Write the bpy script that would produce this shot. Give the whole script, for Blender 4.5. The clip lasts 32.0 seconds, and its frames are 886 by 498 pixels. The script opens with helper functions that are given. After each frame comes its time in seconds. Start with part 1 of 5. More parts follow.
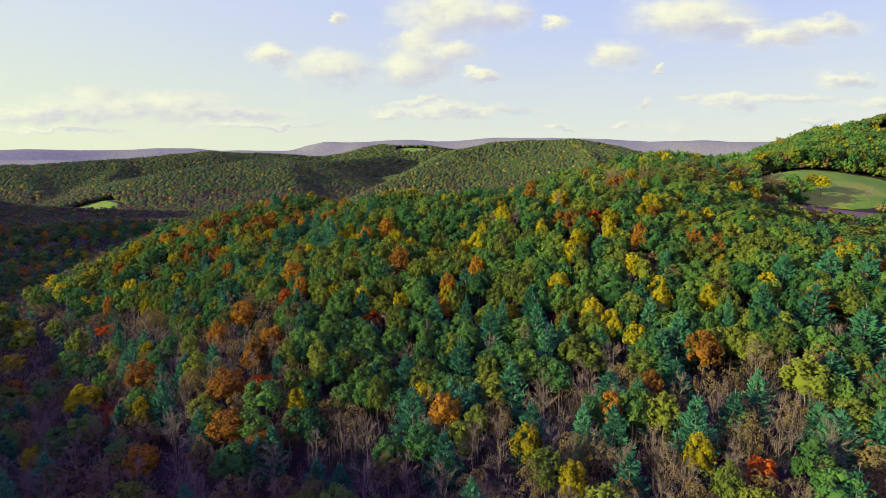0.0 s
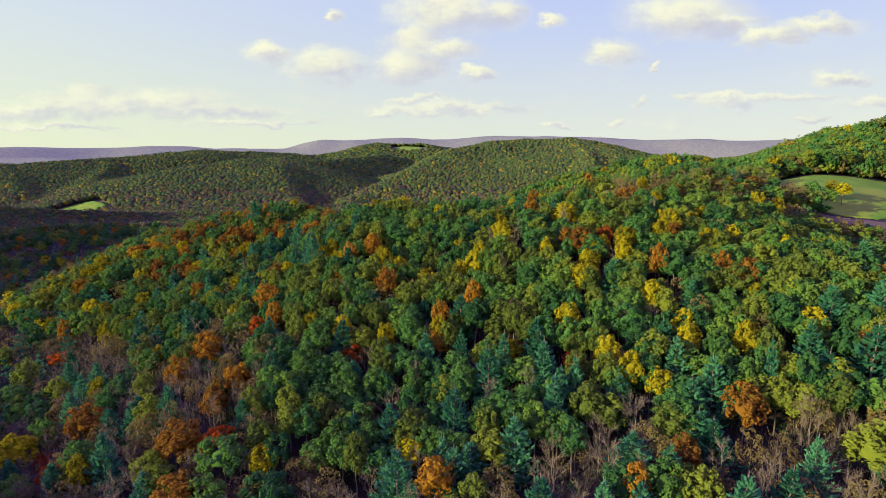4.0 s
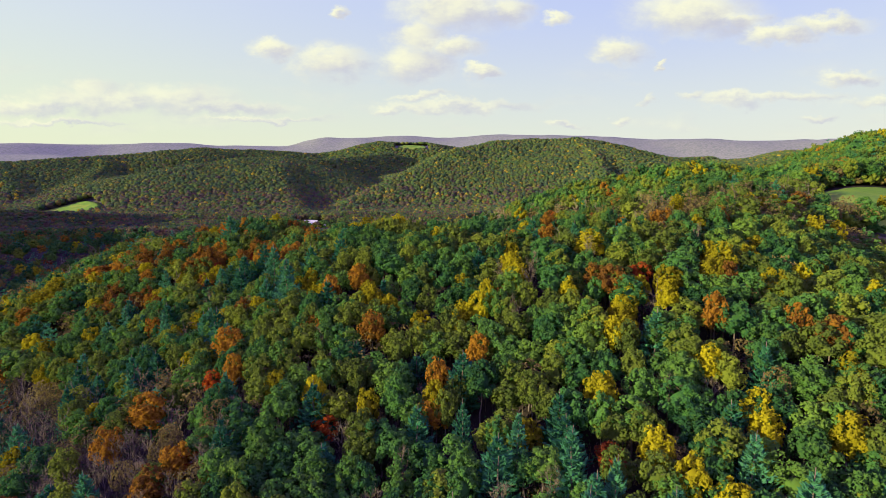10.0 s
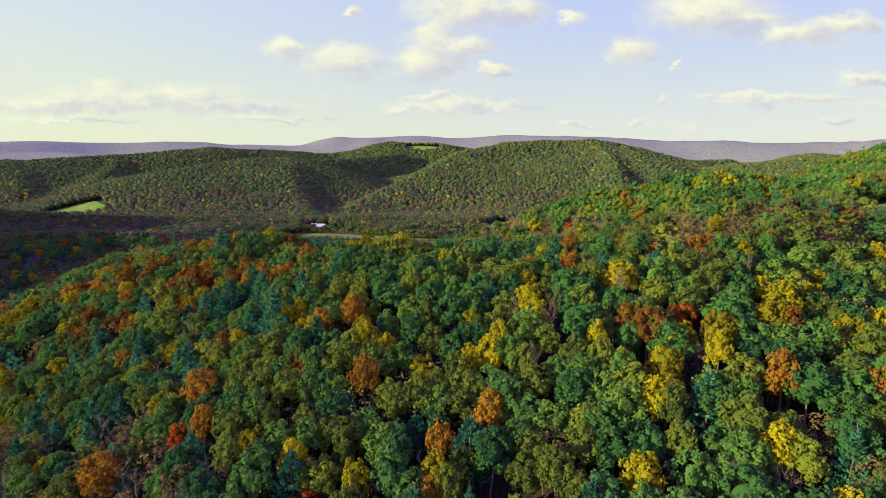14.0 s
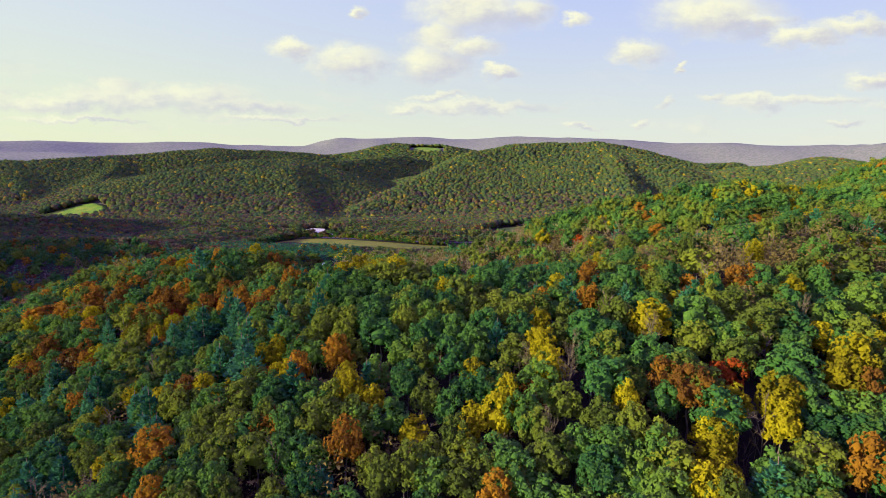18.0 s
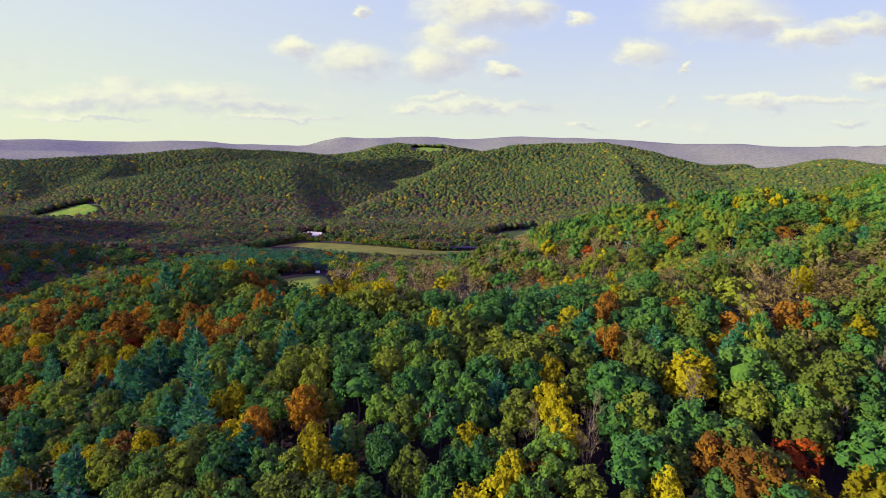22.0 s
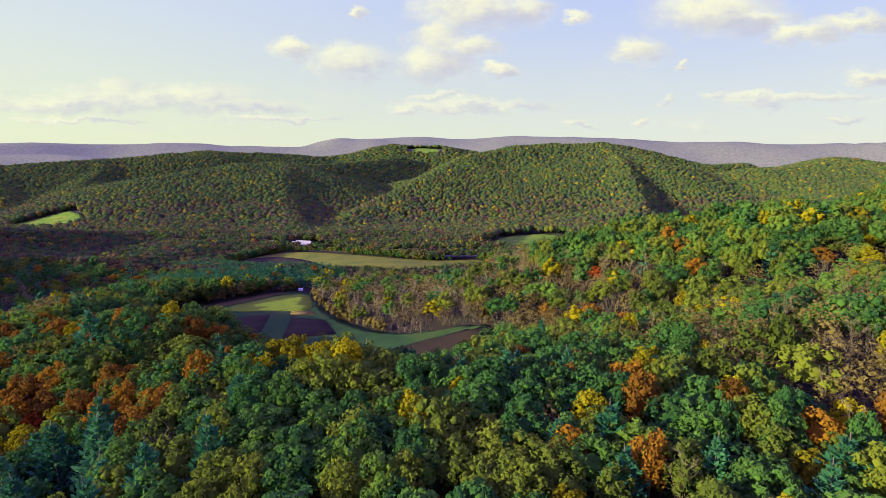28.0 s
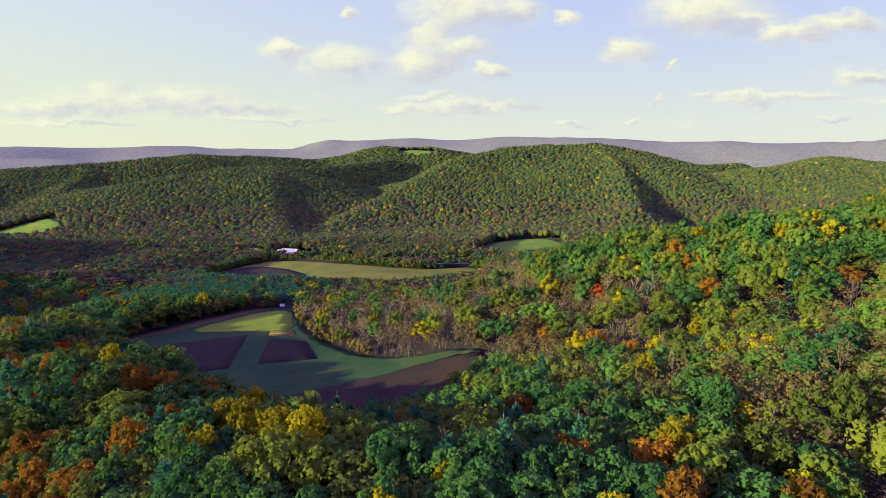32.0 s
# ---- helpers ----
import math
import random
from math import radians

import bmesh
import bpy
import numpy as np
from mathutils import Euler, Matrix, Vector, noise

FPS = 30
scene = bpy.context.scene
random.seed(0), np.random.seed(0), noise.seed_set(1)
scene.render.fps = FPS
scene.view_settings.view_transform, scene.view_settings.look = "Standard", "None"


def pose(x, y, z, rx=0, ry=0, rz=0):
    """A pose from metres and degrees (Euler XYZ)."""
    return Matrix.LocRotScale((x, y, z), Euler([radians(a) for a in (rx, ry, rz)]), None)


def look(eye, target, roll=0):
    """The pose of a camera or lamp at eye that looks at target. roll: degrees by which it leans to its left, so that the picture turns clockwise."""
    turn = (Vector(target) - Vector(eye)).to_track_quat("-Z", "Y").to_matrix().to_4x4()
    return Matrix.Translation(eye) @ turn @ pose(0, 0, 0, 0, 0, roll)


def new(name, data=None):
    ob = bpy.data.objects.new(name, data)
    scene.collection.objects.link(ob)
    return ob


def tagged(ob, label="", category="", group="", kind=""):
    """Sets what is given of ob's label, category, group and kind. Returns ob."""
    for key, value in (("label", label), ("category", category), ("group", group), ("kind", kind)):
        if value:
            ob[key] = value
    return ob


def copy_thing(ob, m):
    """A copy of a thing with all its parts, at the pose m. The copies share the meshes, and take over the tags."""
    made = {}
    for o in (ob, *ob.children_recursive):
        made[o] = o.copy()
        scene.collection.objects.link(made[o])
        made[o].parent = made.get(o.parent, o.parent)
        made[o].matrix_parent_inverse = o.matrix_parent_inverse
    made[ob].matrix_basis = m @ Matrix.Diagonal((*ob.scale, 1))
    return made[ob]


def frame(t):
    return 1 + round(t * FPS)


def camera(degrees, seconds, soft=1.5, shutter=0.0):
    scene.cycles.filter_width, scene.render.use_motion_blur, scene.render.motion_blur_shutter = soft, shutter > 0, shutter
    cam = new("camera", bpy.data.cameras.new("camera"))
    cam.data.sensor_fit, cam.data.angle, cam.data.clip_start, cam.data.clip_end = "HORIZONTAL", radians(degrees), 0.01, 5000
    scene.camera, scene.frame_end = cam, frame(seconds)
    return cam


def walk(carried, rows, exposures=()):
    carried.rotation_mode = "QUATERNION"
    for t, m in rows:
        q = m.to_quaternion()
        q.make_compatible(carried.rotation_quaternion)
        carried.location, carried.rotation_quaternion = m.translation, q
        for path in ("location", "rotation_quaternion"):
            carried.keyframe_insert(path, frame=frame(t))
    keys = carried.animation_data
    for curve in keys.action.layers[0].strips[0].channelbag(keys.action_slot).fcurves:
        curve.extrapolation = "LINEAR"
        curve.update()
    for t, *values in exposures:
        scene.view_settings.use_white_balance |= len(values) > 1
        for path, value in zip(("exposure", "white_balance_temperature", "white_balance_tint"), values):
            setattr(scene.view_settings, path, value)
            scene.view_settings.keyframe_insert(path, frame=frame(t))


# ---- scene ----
cam = camera(82.00, 32.0, soft=0.8)
PATH = [
    (0, pose(-0.00, 0.00, 60.00) @ pose(0, 0, 0, 0, 0, 0.000) @ pose(0, 0, 0, 81.804) @ pose(0, 0, 0, 0, 0, -0.664)),
    (1, pose(0.17, 6.16, 61.25) @ pose(0, 0, 0, 0, 0, -0.112) @ pose(0, 0, 0, 81.771) @ pose(0, 0, 0, 0, 0, -0.626)),
    (2, pose(0.50, 12.39, 62.48) @ pose(0, 0, 0, 0, 0, -0.237) @ pose(0, 0, 0, 81.688) @ pose(0, 0, 0, 0, 0, -0.590)),
    (3, pose(1.06, 18.52, 63.84) @ pose(0, 0, 0, 0, 0, -0.361) @ pose(0, 0, 0, 81.597) @ pose(0, 0, 0, 0, 0, -0.618)),
    (4, pose(1.59, 24.65, 65.13) @ pose(0, 0, 0, 0, 0, -0.425) @ pose(0, 0, 0, 81.551) @ pose(0, 0, 0, 0, 0, -0.607)),
    (5, pose(2.27, 30.78, 66.22) @ pose(0, 0, 0, 0, 0, -0.757) @ pose(0, 0, 0, 81.497) @ pose(0, 0, 0, 0, 0, -0.576)),
    (6, pose(2.78, 36.83, 67.32) @ pose(0, 0, 0, 0, 0, -0.952) @ pose(0, 0, 0, 81.459) @ pose(0, 0, 0, 0, 0, -0.546)),
    (7, pose(3.04, 42.70, 68.57) @ pose(0, 0, 0, 0, 0, -0.868) @ pose(0, 0, 0, 81.402) @ pose(0, 0, 0, 0, 0, -0.520)),
    (8, pose(3.28, 48.66, 69.91) @ pose(0, 0, 0, 0, 0, -0.634) @ pose(0, 0, 0, 81.372) @ pose(0, 0, 0, 0, 0, -0.484)),
    (9, pose(3.30, 54.62, 71.20) @ pose(0, 0, 0, 0, 0, -0.274) @ pose(0, 0, 0, 81.336) @ pose(0, 0, 0, 0, 0, -0.349)),
    (10, pose(3.46, 60.61, 72.52) @ pose(0, 0, 0, 0, 0, -0.009) @ pose(0, 0, 0, 81.301) @ pose(0, 0, 0, 0, 0, -0.265)),
    (11, pose(3.75, 66.59, 73.94) @ pose(0, 0, 0, 0, 0, 0.451) @ pose(0, 0, 0, 81.277) @ pose(0, 0, 0, 0, 0, -0.197)),
    (12, pose(4.13, 72.60, 75.37) @ pose(0, 0, 0, 0, 0, 0.729) @ pose(0, 0, 0, 81.246) @ pose(0, 0, 0, 0, 0, -0.101)),
    (13, pose(4.37, 78.56, 76.74) @ pose(0, 0, 0, 0, 0, 0.996) @ pose(0, 0, 0, 81.255) @ pose(0, 0, 0, 0, 0, 0.040)),
    (14, pose(4.68, 84.42, 78.02) @ pose(0, 0, 0, 0, 0, 1.229) @ pose(0, 0, 0, 81.279) @ pose(0, 0, 0, 0, 0, 0.144)),
    (15, pose(4.89, 90.15, 79.36) @ pose(0, 0, 0, 0, 0, 1.361) @ pose(0, 0, 0, 81.288) @ pose(0, 0, 0, 0, 0, 0.198)),
    (16, pose(5.05, 95.81, 80.77) @ pose(0, 0, 0, 0, 0, 1.387) @ pose(0, 0, 0, 81.320) @ pose(0, 0, 0, 0, 0, 0.227)),
    (17, pose(5.16, 101.49, 82.06) @ pose(0, 0, 0, 0, 0, 1.490) @ pose(0, 0, 0, 81.351) @ pose(0, 0, 0, 0, 0, 0.293)),
    (18, pose(5.48, 107.39, 83.06) @ pose(0, 0, 0, 0, 0, 1.648) @ pose(0, 0, 0, 81.355) @ pose(0, 0, 0, 0, 0, 0.407)),
    (19, pose(5.97, 113.54, 83.90) @ pose(0, 0, 0, 0, 0, 1.787) @ pose(0, 0, 0, 81.333) @ pose(0, 0, 0, 0, 0, 0.510)),
    (20, pose(6.43, 119.81, 84.72) @ pose(0, 0, 0, 0, 0, 1.861) @ pose(0, 0, 0, 81.313) @ pose(0, 0, 0, 0, 0, 0.551)),
    (21, pose(6.86, 125.97, 85.65) @ pose(0, 0, 0, 0, 0, 1.861) @ pose(0, 0, 0, 81.274) @ pose(0, 0, 0, 0, 0, 0.564)),
    (22, pose(7.33, 131.95, 86.83) @ pose(0, 0, 0, 0, 0, 1.949) @ pose(0, 0, 0, 81.303) @ pose(0, 0, 0, 0, 0, 0.620)),
    (23, pose(8.08, 137.77, 87.94) @ pose(0, 0, 0, 0, 0, 2.049) @ pose(0, 0, 0, 81.311) @ pose(0, 0, 0, 0, 0, 0.578)),
    (24, pose(8.81, 143.74, 89.04) @ pose(0, 0, 0, 0, 0, 2.154) @ pose(0, 0, 0, 81.310) @ pose(0, 0, 0, 0, 0, 0.514)),
    (25, pose(9.50, 149.78, 90.10) @ pose(0, 0, 0, 0, 0, 2.161) @ pose(0, 0, 0, 81.306) @ pose(0, 0, 0, 0, 0, 0.442)),
    (26, pose(10.01, 155.81, 91.26) @ pose(0, 0, 0, 0, 0, 2.069) @ pose(0, 0, 0, 81.279) @ pose(0, 0, 0, 0, 0, 0.349)),
    (27, pose(10.32, 161.69, 92.52) @ pose(0, 0, 0, 0, 0, 1.925) @ pose(0, 0, 0, 81.251) @ pose(0, 0, 0, 0, 0, 0.287)),
    (28, pose(10.60, 167.61, 93.82) @ pose(0, 0, 0, 0, 0, 1.778) @ pose(0, 0, 0, 81.254) @ pose(0, 0, 0, 0, 0, 0.158)),
    (29, pose(11.03, 173.61, 95.11) @ pose(0, 0, 0, 0, 0, 1.649) @ pose(0, 0, 0, 81.272) @ pose(0, 0, 0, 0, 0, -0.001)),
    (30, pose(11.54, 179.62, 96.40) @ pose(0, 0, 0, 0, 0, 1.440) @ pose(0, 0, 0, 81.301) @ pose(0, 0, 0, 0, 0, -0.114)),
    (31, pose(11.96, 185.76, 97.62) @ pose(0, 0, 0, 0, 0, 1.232) @ pose(0, 0, 0, 81.303) @ pose(0, 0, 0, 0, 0, -0.175)),
    (32, pose(12.17, 192.00, 98.72) @ pose(0, 0, 0, 0, 0, 1.008) @ pose(0, 0, 0, 81.330) @ pose(0, 0, 0, 0, 0, -0.251)),
]
walk(cam, PATH)

# ---- light ----
SUN_FROM = Vector((-0.90, -0.43, 0.0)).normalized()
SUN_UP = radians(12.0)
scene.view_settings.exposure = 1.20
world = bpy.data.worlds.new("sky")
scene.world = world
world.use_nodes = True
sun_data = bpy.data.lights.new("sun", "SUN")
sun_data.energy, sun_data.angle, sun_data.color = 5.0, radians(0.6), (1.0, 0.85, 0.50)
sun = new("sun", sun_data)
sun.matrix_world = look((0, 0, 0), -(SUN_FROM * math.cos(SUN_UP) + Vector((0, 0, math.sin(SUN_UP)))))

# clouds by their place on the sky ahead: across, up (both as parts of the distance ahead), half width, half height
HIGH_CLOUDS = [(0.017, 0.297, 0.088, 0.037), (0.122, 0.293, 0.041, 0.024), (-0.050, 0.200, 0.062, 0.030), (0.024, 0.225, 0.042, 0.018), (-0.040, 0.248, 0.047, 0.028), (-0.210, 0.200, 0.067, 0.027), (-0.312, 0.227, 0.037, 0.015), (0.078, 0.185, 0.030, 0.009), (0.470, 0.288, 0.101, 0.035), (0.563, 0.273, 0.045, 0.017), (0.631, 0.248, 0.070, 0.015), (0.719, 0.267, 0.070, 0.015), (0.332, 0.221, 0.043, 0.020), (-0.193, 0.293, 0.014, 0.008), (0.220, 0.281, 0.023, 0.009), (0.410, 0.195, 0.008, 0.006), (0.772, 0.170, 0.050, 0.012)]
LOW_CLOUDS = [(-0.653, 0.135, 0.128, 0.021), (-0.667, 0.159, 0.039, 0.021), (-0.497, 0.138, 0.094, 0.023), (-0.409, 0.122, 0.121, 0.012), (-0.806, 0.124, 0.118, 0.014), (0.026, 0.123, 0.139, 0.010), (-0.039, 0.141, 0.048, 0.006), (-0.103, 0.119, 0.030, 0.008), (0.547, 0.132, 0.060, 0.012), (0.473, 0.141, 0.021, 0.007), (0.386, 0.128, 0.011, 0.007), (0.665, 0.136, 0.097, 0.009), (0.346, 0.094, 0.016, 0.006), (0.230, 0.086, 0.032, 0.005), (0.710, 0.100, 0.031, 0.007), (-0.355, 0.100, 0.121, 0.005), (-0.746, 0.096, 0.124, 0.005), (-0.980, 0.141, 0.102, 0.015), (0.860, 0.125, 0.081, 0.010)]


def build_sky():
    nt = world.node_tree
    nt.nodes.clear()

    def node(kind, **settings):
        n = nt.nodes.new(kind)
        for key, value in settings.items():
            if key == "op":
                n.operation = value
            elif key == "data":
                n.data_type = value
            elif key == "smooth":
                n.interpolation_type = "SMOOTHSTEP"
        return n

    def math_node(op, a, b=None, clamp=False):
        n = node("ShaderNodeMath", op=op)
        n.use_clamp = clamp
        for slot, value in ((0, a), (1, b)):
            if value is None:
                continue
            if isinstance(value, (int, float)):
                n.inputs[slot].default_value = value
            else:
                nt.links.new(value, n.inputs[slot])
        return n.outputs[0]

    def vec_node(op, a, b=None):
        n = node("ShaderNodeVectorMath", op=op)
        for slot, value in ((0, a), (1, b)):
            if value is None:
                continue
            if isinstance(value, tuple):
                n.inputs[slot].default_value = value
            else:
                nt.links.new(value, n.inputs[slot])
        return n

    def map_node(value, lo, hi, out_lo=0.0, out_hi=1.0):
        n = node("ShaderNodeMapRange", smooth=True)
        nt.links.new(value, n.inputs[0])
        for slot, v in zip((1, 2, 3, 4), (lo, hi, out_lo, out_hi)):
            n.inputs[slot].default_value = v
        return n.outputs[0]

    def mix_node(fac, a, b):
        n = node("ShaderNodeMix", data="RGBA")
        for slot, value in ((0, fac), (6, a), (7, b)):
            if isinstance(value, (int, float)):
                n.inputs[slot].default_value = value
            elif isinstance(value, tuple):
                n.inputs[slot].default_value = (*value, 1)
            else:
                nt.links.new(value, n.inputs[slot])
        return n.outputs[2]

    coord = node("ShaderNodeTexCoord").outputs["Generated"]
    split = node("ShaderNodeSeparateXYZ")
    nt.links.new(coord, split.inputs[0])
    ahead = math_node("MAXIMUM", split.outputs[1], 0.05)
    join = node("ShaderNodeCombineXYZ")
    nt.links.new(math_node("DIVIDE", split.outputs[0], ahead), join.inputs[0])
    nt.links.new(math_node("DIVIDE", split.outputs[2], ahead), join.inputs[1])
    # billows: the place on the sky is stirred by noise before each cloud's shape is taken
    noise_a = node("ShaderNodeTexNoise")
    noise_a.inputs["Scale"].default_value = 16
    noise_a.inputs["Detail"].default_value = 7
    noise_a.inputs["Roughness"].default_value = 0.62
    stretch = vec_node("MULTIPLY", join.outputs[0], (1.0, 1.7, 1.0)).outputs[0]
    nt.links.new(stretch, noise_a.inputs["Vector"])
    noise_b = node("ShaderNodeTexNoise")
    noise_b.inputs["Scale"].default_value = 5
    noise_b.inputs["Detail"].default_value = 5
    nt.links.new(vec_node("MULTIPLY", join.outputs[0], (1.0, 3.5, 1.0)).outputs[0], noise_b.inputs["Vector"])
    stir = vec_node("SUBTRACT", noise_a.outputs["Color"], (0.5, 0.5, 0.5)).outputs[0]
    place = vec_node("ADD", join.outputs[0], vec_node("MULTIPLY", stir, (0.085, 0.06, 0.0)).outputs[0]).outputs[0]
    cover, lit = None, None
    for clouds, strength in ((HIGH_CLOUDS, 1.0), (LOW_CLOUDS, 0.78)):
        for u, v, w, h in clouds:
            rel = vec_node("MULTIPLY", vec_node("SUBTRACT", place, (u, v, 0)).outputs[0], (0.92 / w, 0.92 / h, 0)).outputs[0]
            near = map_node(vec_node("LENGTH", rel).outputs["Value"], 1.55, 0.35, 0.0, strength)
            side = math_node("MULTIPLY", vec_node("DOT_PRODUCT", rel, (-0.35, 0.65, 0)).outputs["Value"], near)
            cover = near if cover is None else math_node("MAXIMUM", cover, near)
            lit = side if lit is None else math_node("ADD", lit, side)
    streak = math_node("MULTIPLY", map_node(noise_b.outputs["Fac"], 0.50, 0.75, 0.0, 0.45), map_node(split.outputs[2], 0.26, 0.06))
    cover = math_node("MAXIMUM", cover, math_node("MULTIPLY", streak, map_node(split.outputs[2], 0.0, 0.05)))
    fine = math_node("MULTIPLY", math_node("SUBTRACT", noise_a.outputs["Fac"], 0.5), 1.6)
    glow = map_node(math_node("ADD", math_node("ADD", lit, fine), 0.0), -0.65, 0.55)
    cloud = mix_node(glow, (0.62, 0.63, 0.72), (1.0, 1.0, 0.74))
    # thin veil of high haze, whiter towards the horizon and warmer on the sun's side
    sky = node("ShaderNodeTexSky")
    sky.sky_type, sky.sun_disc = "NISHITA", False
    sky.sun_elevation = SUN_UP
    sky.sun_rotation = math.atan2(SUN_FROM.x, SUN_FROM.y)
    sky.dust_density = 1.0
    clear = vec_node("SCALE", sky.outputs[0])
    clear.inputs["Scale"].default_value = 0.12
    warm = map_node(math_node("DIVIDE", split.outputs[0], ahead), 0.6, -1.0)
    veil = mix_node(map_node(split.outputs[2], 0.02, 0.34), mix_node(warm, (0.85, 0.89, 0.80), (0.93, 1.0, 0.72)), mix_node(warm, (0.59, 0.68, 1.08), (0.78, 0.87, 1.02)))
    # strong violet overhead, out of view, added to fill the shade with purple
    veil = mix_node(map_node(split.outputs[2], 0.30, 0.75), veil, (0.74, 0.42, 2.90))
    base = mix_node(0.82, clear.outputs[0], veil)
    bg = node("ShaderNodeBackground")
    nt.links.new(mix_node(cover, base, cloud), bg.inputs["Color"])
    bg.inputs["Strength"].default_value = 0.424
    out = node("ShaderNodeOutputWorld")
    nt.links.new(bg.outputs[0], out.inputs["Surface"])


build_sky()

# ---- terrain ----
# ridges: points along the crest (x, y, height of the ground), slope of the near and far flank, rounding
RIDGES = {
    "home_spur": ([(-330, 300, -36), (-222, 300, -20), (-165, 306, 6), (-120, 312, 17), (-20, 272, 34), (60, 264, 43), (150, 310, 50), (250, 380, 56), (420, 560, 92), (640, 700, 128)], 0.46, 0.50, 22),
    "north_nose": ([(-165, 306, 6), (-190, 375, 11), (-214, 435, 9), (-245, 500, -5)], 0.50, 0.60, 14),
    "near_shoulder": ([(110, 265, 45), (130, 190, 22), (160, 110, -4), (190, 20, -28)], 0.42, 0.42, 28),
    "right_shoulder": ([(98, 455, 20), (130, 500, 46), (190, 455, 61), (280, 440, 60)], 0.36, 0.45, 25),
    "dark_hill": ([(-1000, 700, 66), (-740, 780, 15), (-608, 805, 2), (-561, 820, -1), (-502, 841, -10), (-420, 862, -17)], 0.17, 0.25, 30),
    "left_spur": ([(-726, 1136, -19), (-718, 1191, 2), (-692, 1268, 24), (-651, 1350, 53), (-609, 1417, 77), (-551, 1487, 97), (-500, 1560, 101)], 0.25, 0.42, 30),
    "left_back": ([(-490, 1580, 101), (-454, 1639, 100), (-381, 1743, 99), (-313, 1880, 109), (-202, 2088, 135)], 0.50, 0.42, 20),
    "left_face": ([(-480, 1590, 101), (-415, 1390, 68), (-345, 1200, 26), (-262, 1010, -12)], 0.15, 0.46, 12),
    "left_hill": ([(-1500, 1400, 80), (-1249, 1500, 86), (-1068, 1700, 104), (-934, 1850, 133), (-868, 1930, 146), (-726, 2050, 140), (-584, 2150, 126), (-430, 2260, 112)], 0.30, 0.40, 50),
    "left_nose": ([(-1060, 1690, 100), (-987, 1589, 80), (-936, 1440, 46), (-876, 1298, 10)], 0.55, 0.50, 16),
    "west_nose": ([(-1260, 1520, 90), (-1130, 1400, 58), (-1010, 1260, 14)], 0.45, 0.60, 20),
    "middle_hill": ([(-236, 1047, -26), (-196, 1180, 3), (-141, 1290, 29), (-73, 1407, 61), (-20, 1519, 92), (40, 1629, 124), (177, 1761, 156), (316, 1852, 170), (454, 1884, 172)], 0.30, 0.65, 30),
    "middle_east": ([(480, 1884, 172), (557, 1896, 160), (645, 1898, 146), (711, 1894, 129), (812, 1872, 100), (1000, 2000, 106)], 0.60, 0.40, 30),
    "middle_spur": ([(440, 1850, 162), (468, 1787, 150), (452, 1583, 104), (419, 1383, 58), (374, 1188, 14)], 0.20, 0.60, 10),
    "right_spur": ([(770, 1880, 106), (725, 1780, 86), (745, 1620, 52), (755, 1450, 14), (740, 1300, -10)], 0.42, 0.45, 25),
    "right_far_hill": ([(900, 1700, 89), (1250, 1900, 121), (1700, 2000, 90)], 0.25, 0.30, 60),
    "plateau": ([(-561, 2230, 128), (-343, 2330, 163), (-267, 2380, 188), (-81, 2420, 186), (20, 2450, 176), (150, 2500, 165), (500, 2600, 150)], 0.30, 0.30, 50),
    # added out of view; crest heights set to shade the hollow and dark hill
    "unseen_west_hill": ([(-600, -400, 160), (-600, -168, 127), (-600, -144, 116), (-600, -68, 101), (-600, 34, 87), (-600, 115, 78), (-620, 267, 78), (-760, 370, 105), (-1000, 440, 150), (-1150, 490, 176), (-1150, 560, 165), (-1150, 680, 132), (-1150, 780, 95), (-1150, 860, 55)], 0.75, 0.75, 30),
}
FAR_RIDGES = {
    "far_ridge": ([(-1180, 4450, 285), (-1060, 4450, 330), (-930, 4470, 358), (-700, 4500, 364), (0, 4600, 367), (900, 4450, 374), (1700, 4250, 318), (2600, 3900, 289), (3300, 3300, 297)], 0.30, 0.50, 120),
    "low_left_ridge": ([(-3200, 3000, 205), (-2490, 3100, 190), (-2060, 3100, 160), (-1630, 3100, 110)], 0.25, 0.35, 60),
    "far_left_ridge": ([(-4200, 2300, 250), (-3300, 3200, 250), (-2500, 3900, 280), (-1900, 4100, 292), (-1000, 4300, 255)], 0.28, 0.50, 120),
}


def crest(points, slope_near, slope_far, rounding, X, Y):
    best = np.full(X.shape, -1e9)
    for (x0, y0, h0), (x1, y1, h1) in zip(points, points[1:]):
        dx, dy = x1 - x0, y1 - y0
        length = math.hypot(dx, dy)
        s = np.clip(((X - x0) * dx + (Y - y0) * dy) / length ** 2, 0, 1)
        px, py = X - (x0 + s * dx), Y - (y0 + s * dy)
        d = np.hypot(px, py)
        side = np.clip((px * -dy + py * dx) / length / (d + 1e-6) * 0.5 + 0.5, 0, 1)
        slope = slope_near + (slope_far - slope_near) * side
        h = h0 + (h1 - h0) * s - slope * (np.sqrt(d * d + rounding ** 2) - rounding)
        best = np.where(best > -1e8, soft_max(best, h, 6.0), h)
    return best


def soft_max(a, b, k):
    t = np.clip(0.5 + 0.5 * (b - a) / k, 0, 1)
    return a * (1 - t) + b * t + k * t * (1 - t)


def step(a, b, v):
    t = np.clip((v - a) / (b - a), 0, 1)
    return t * t * (3 - 2 * t)


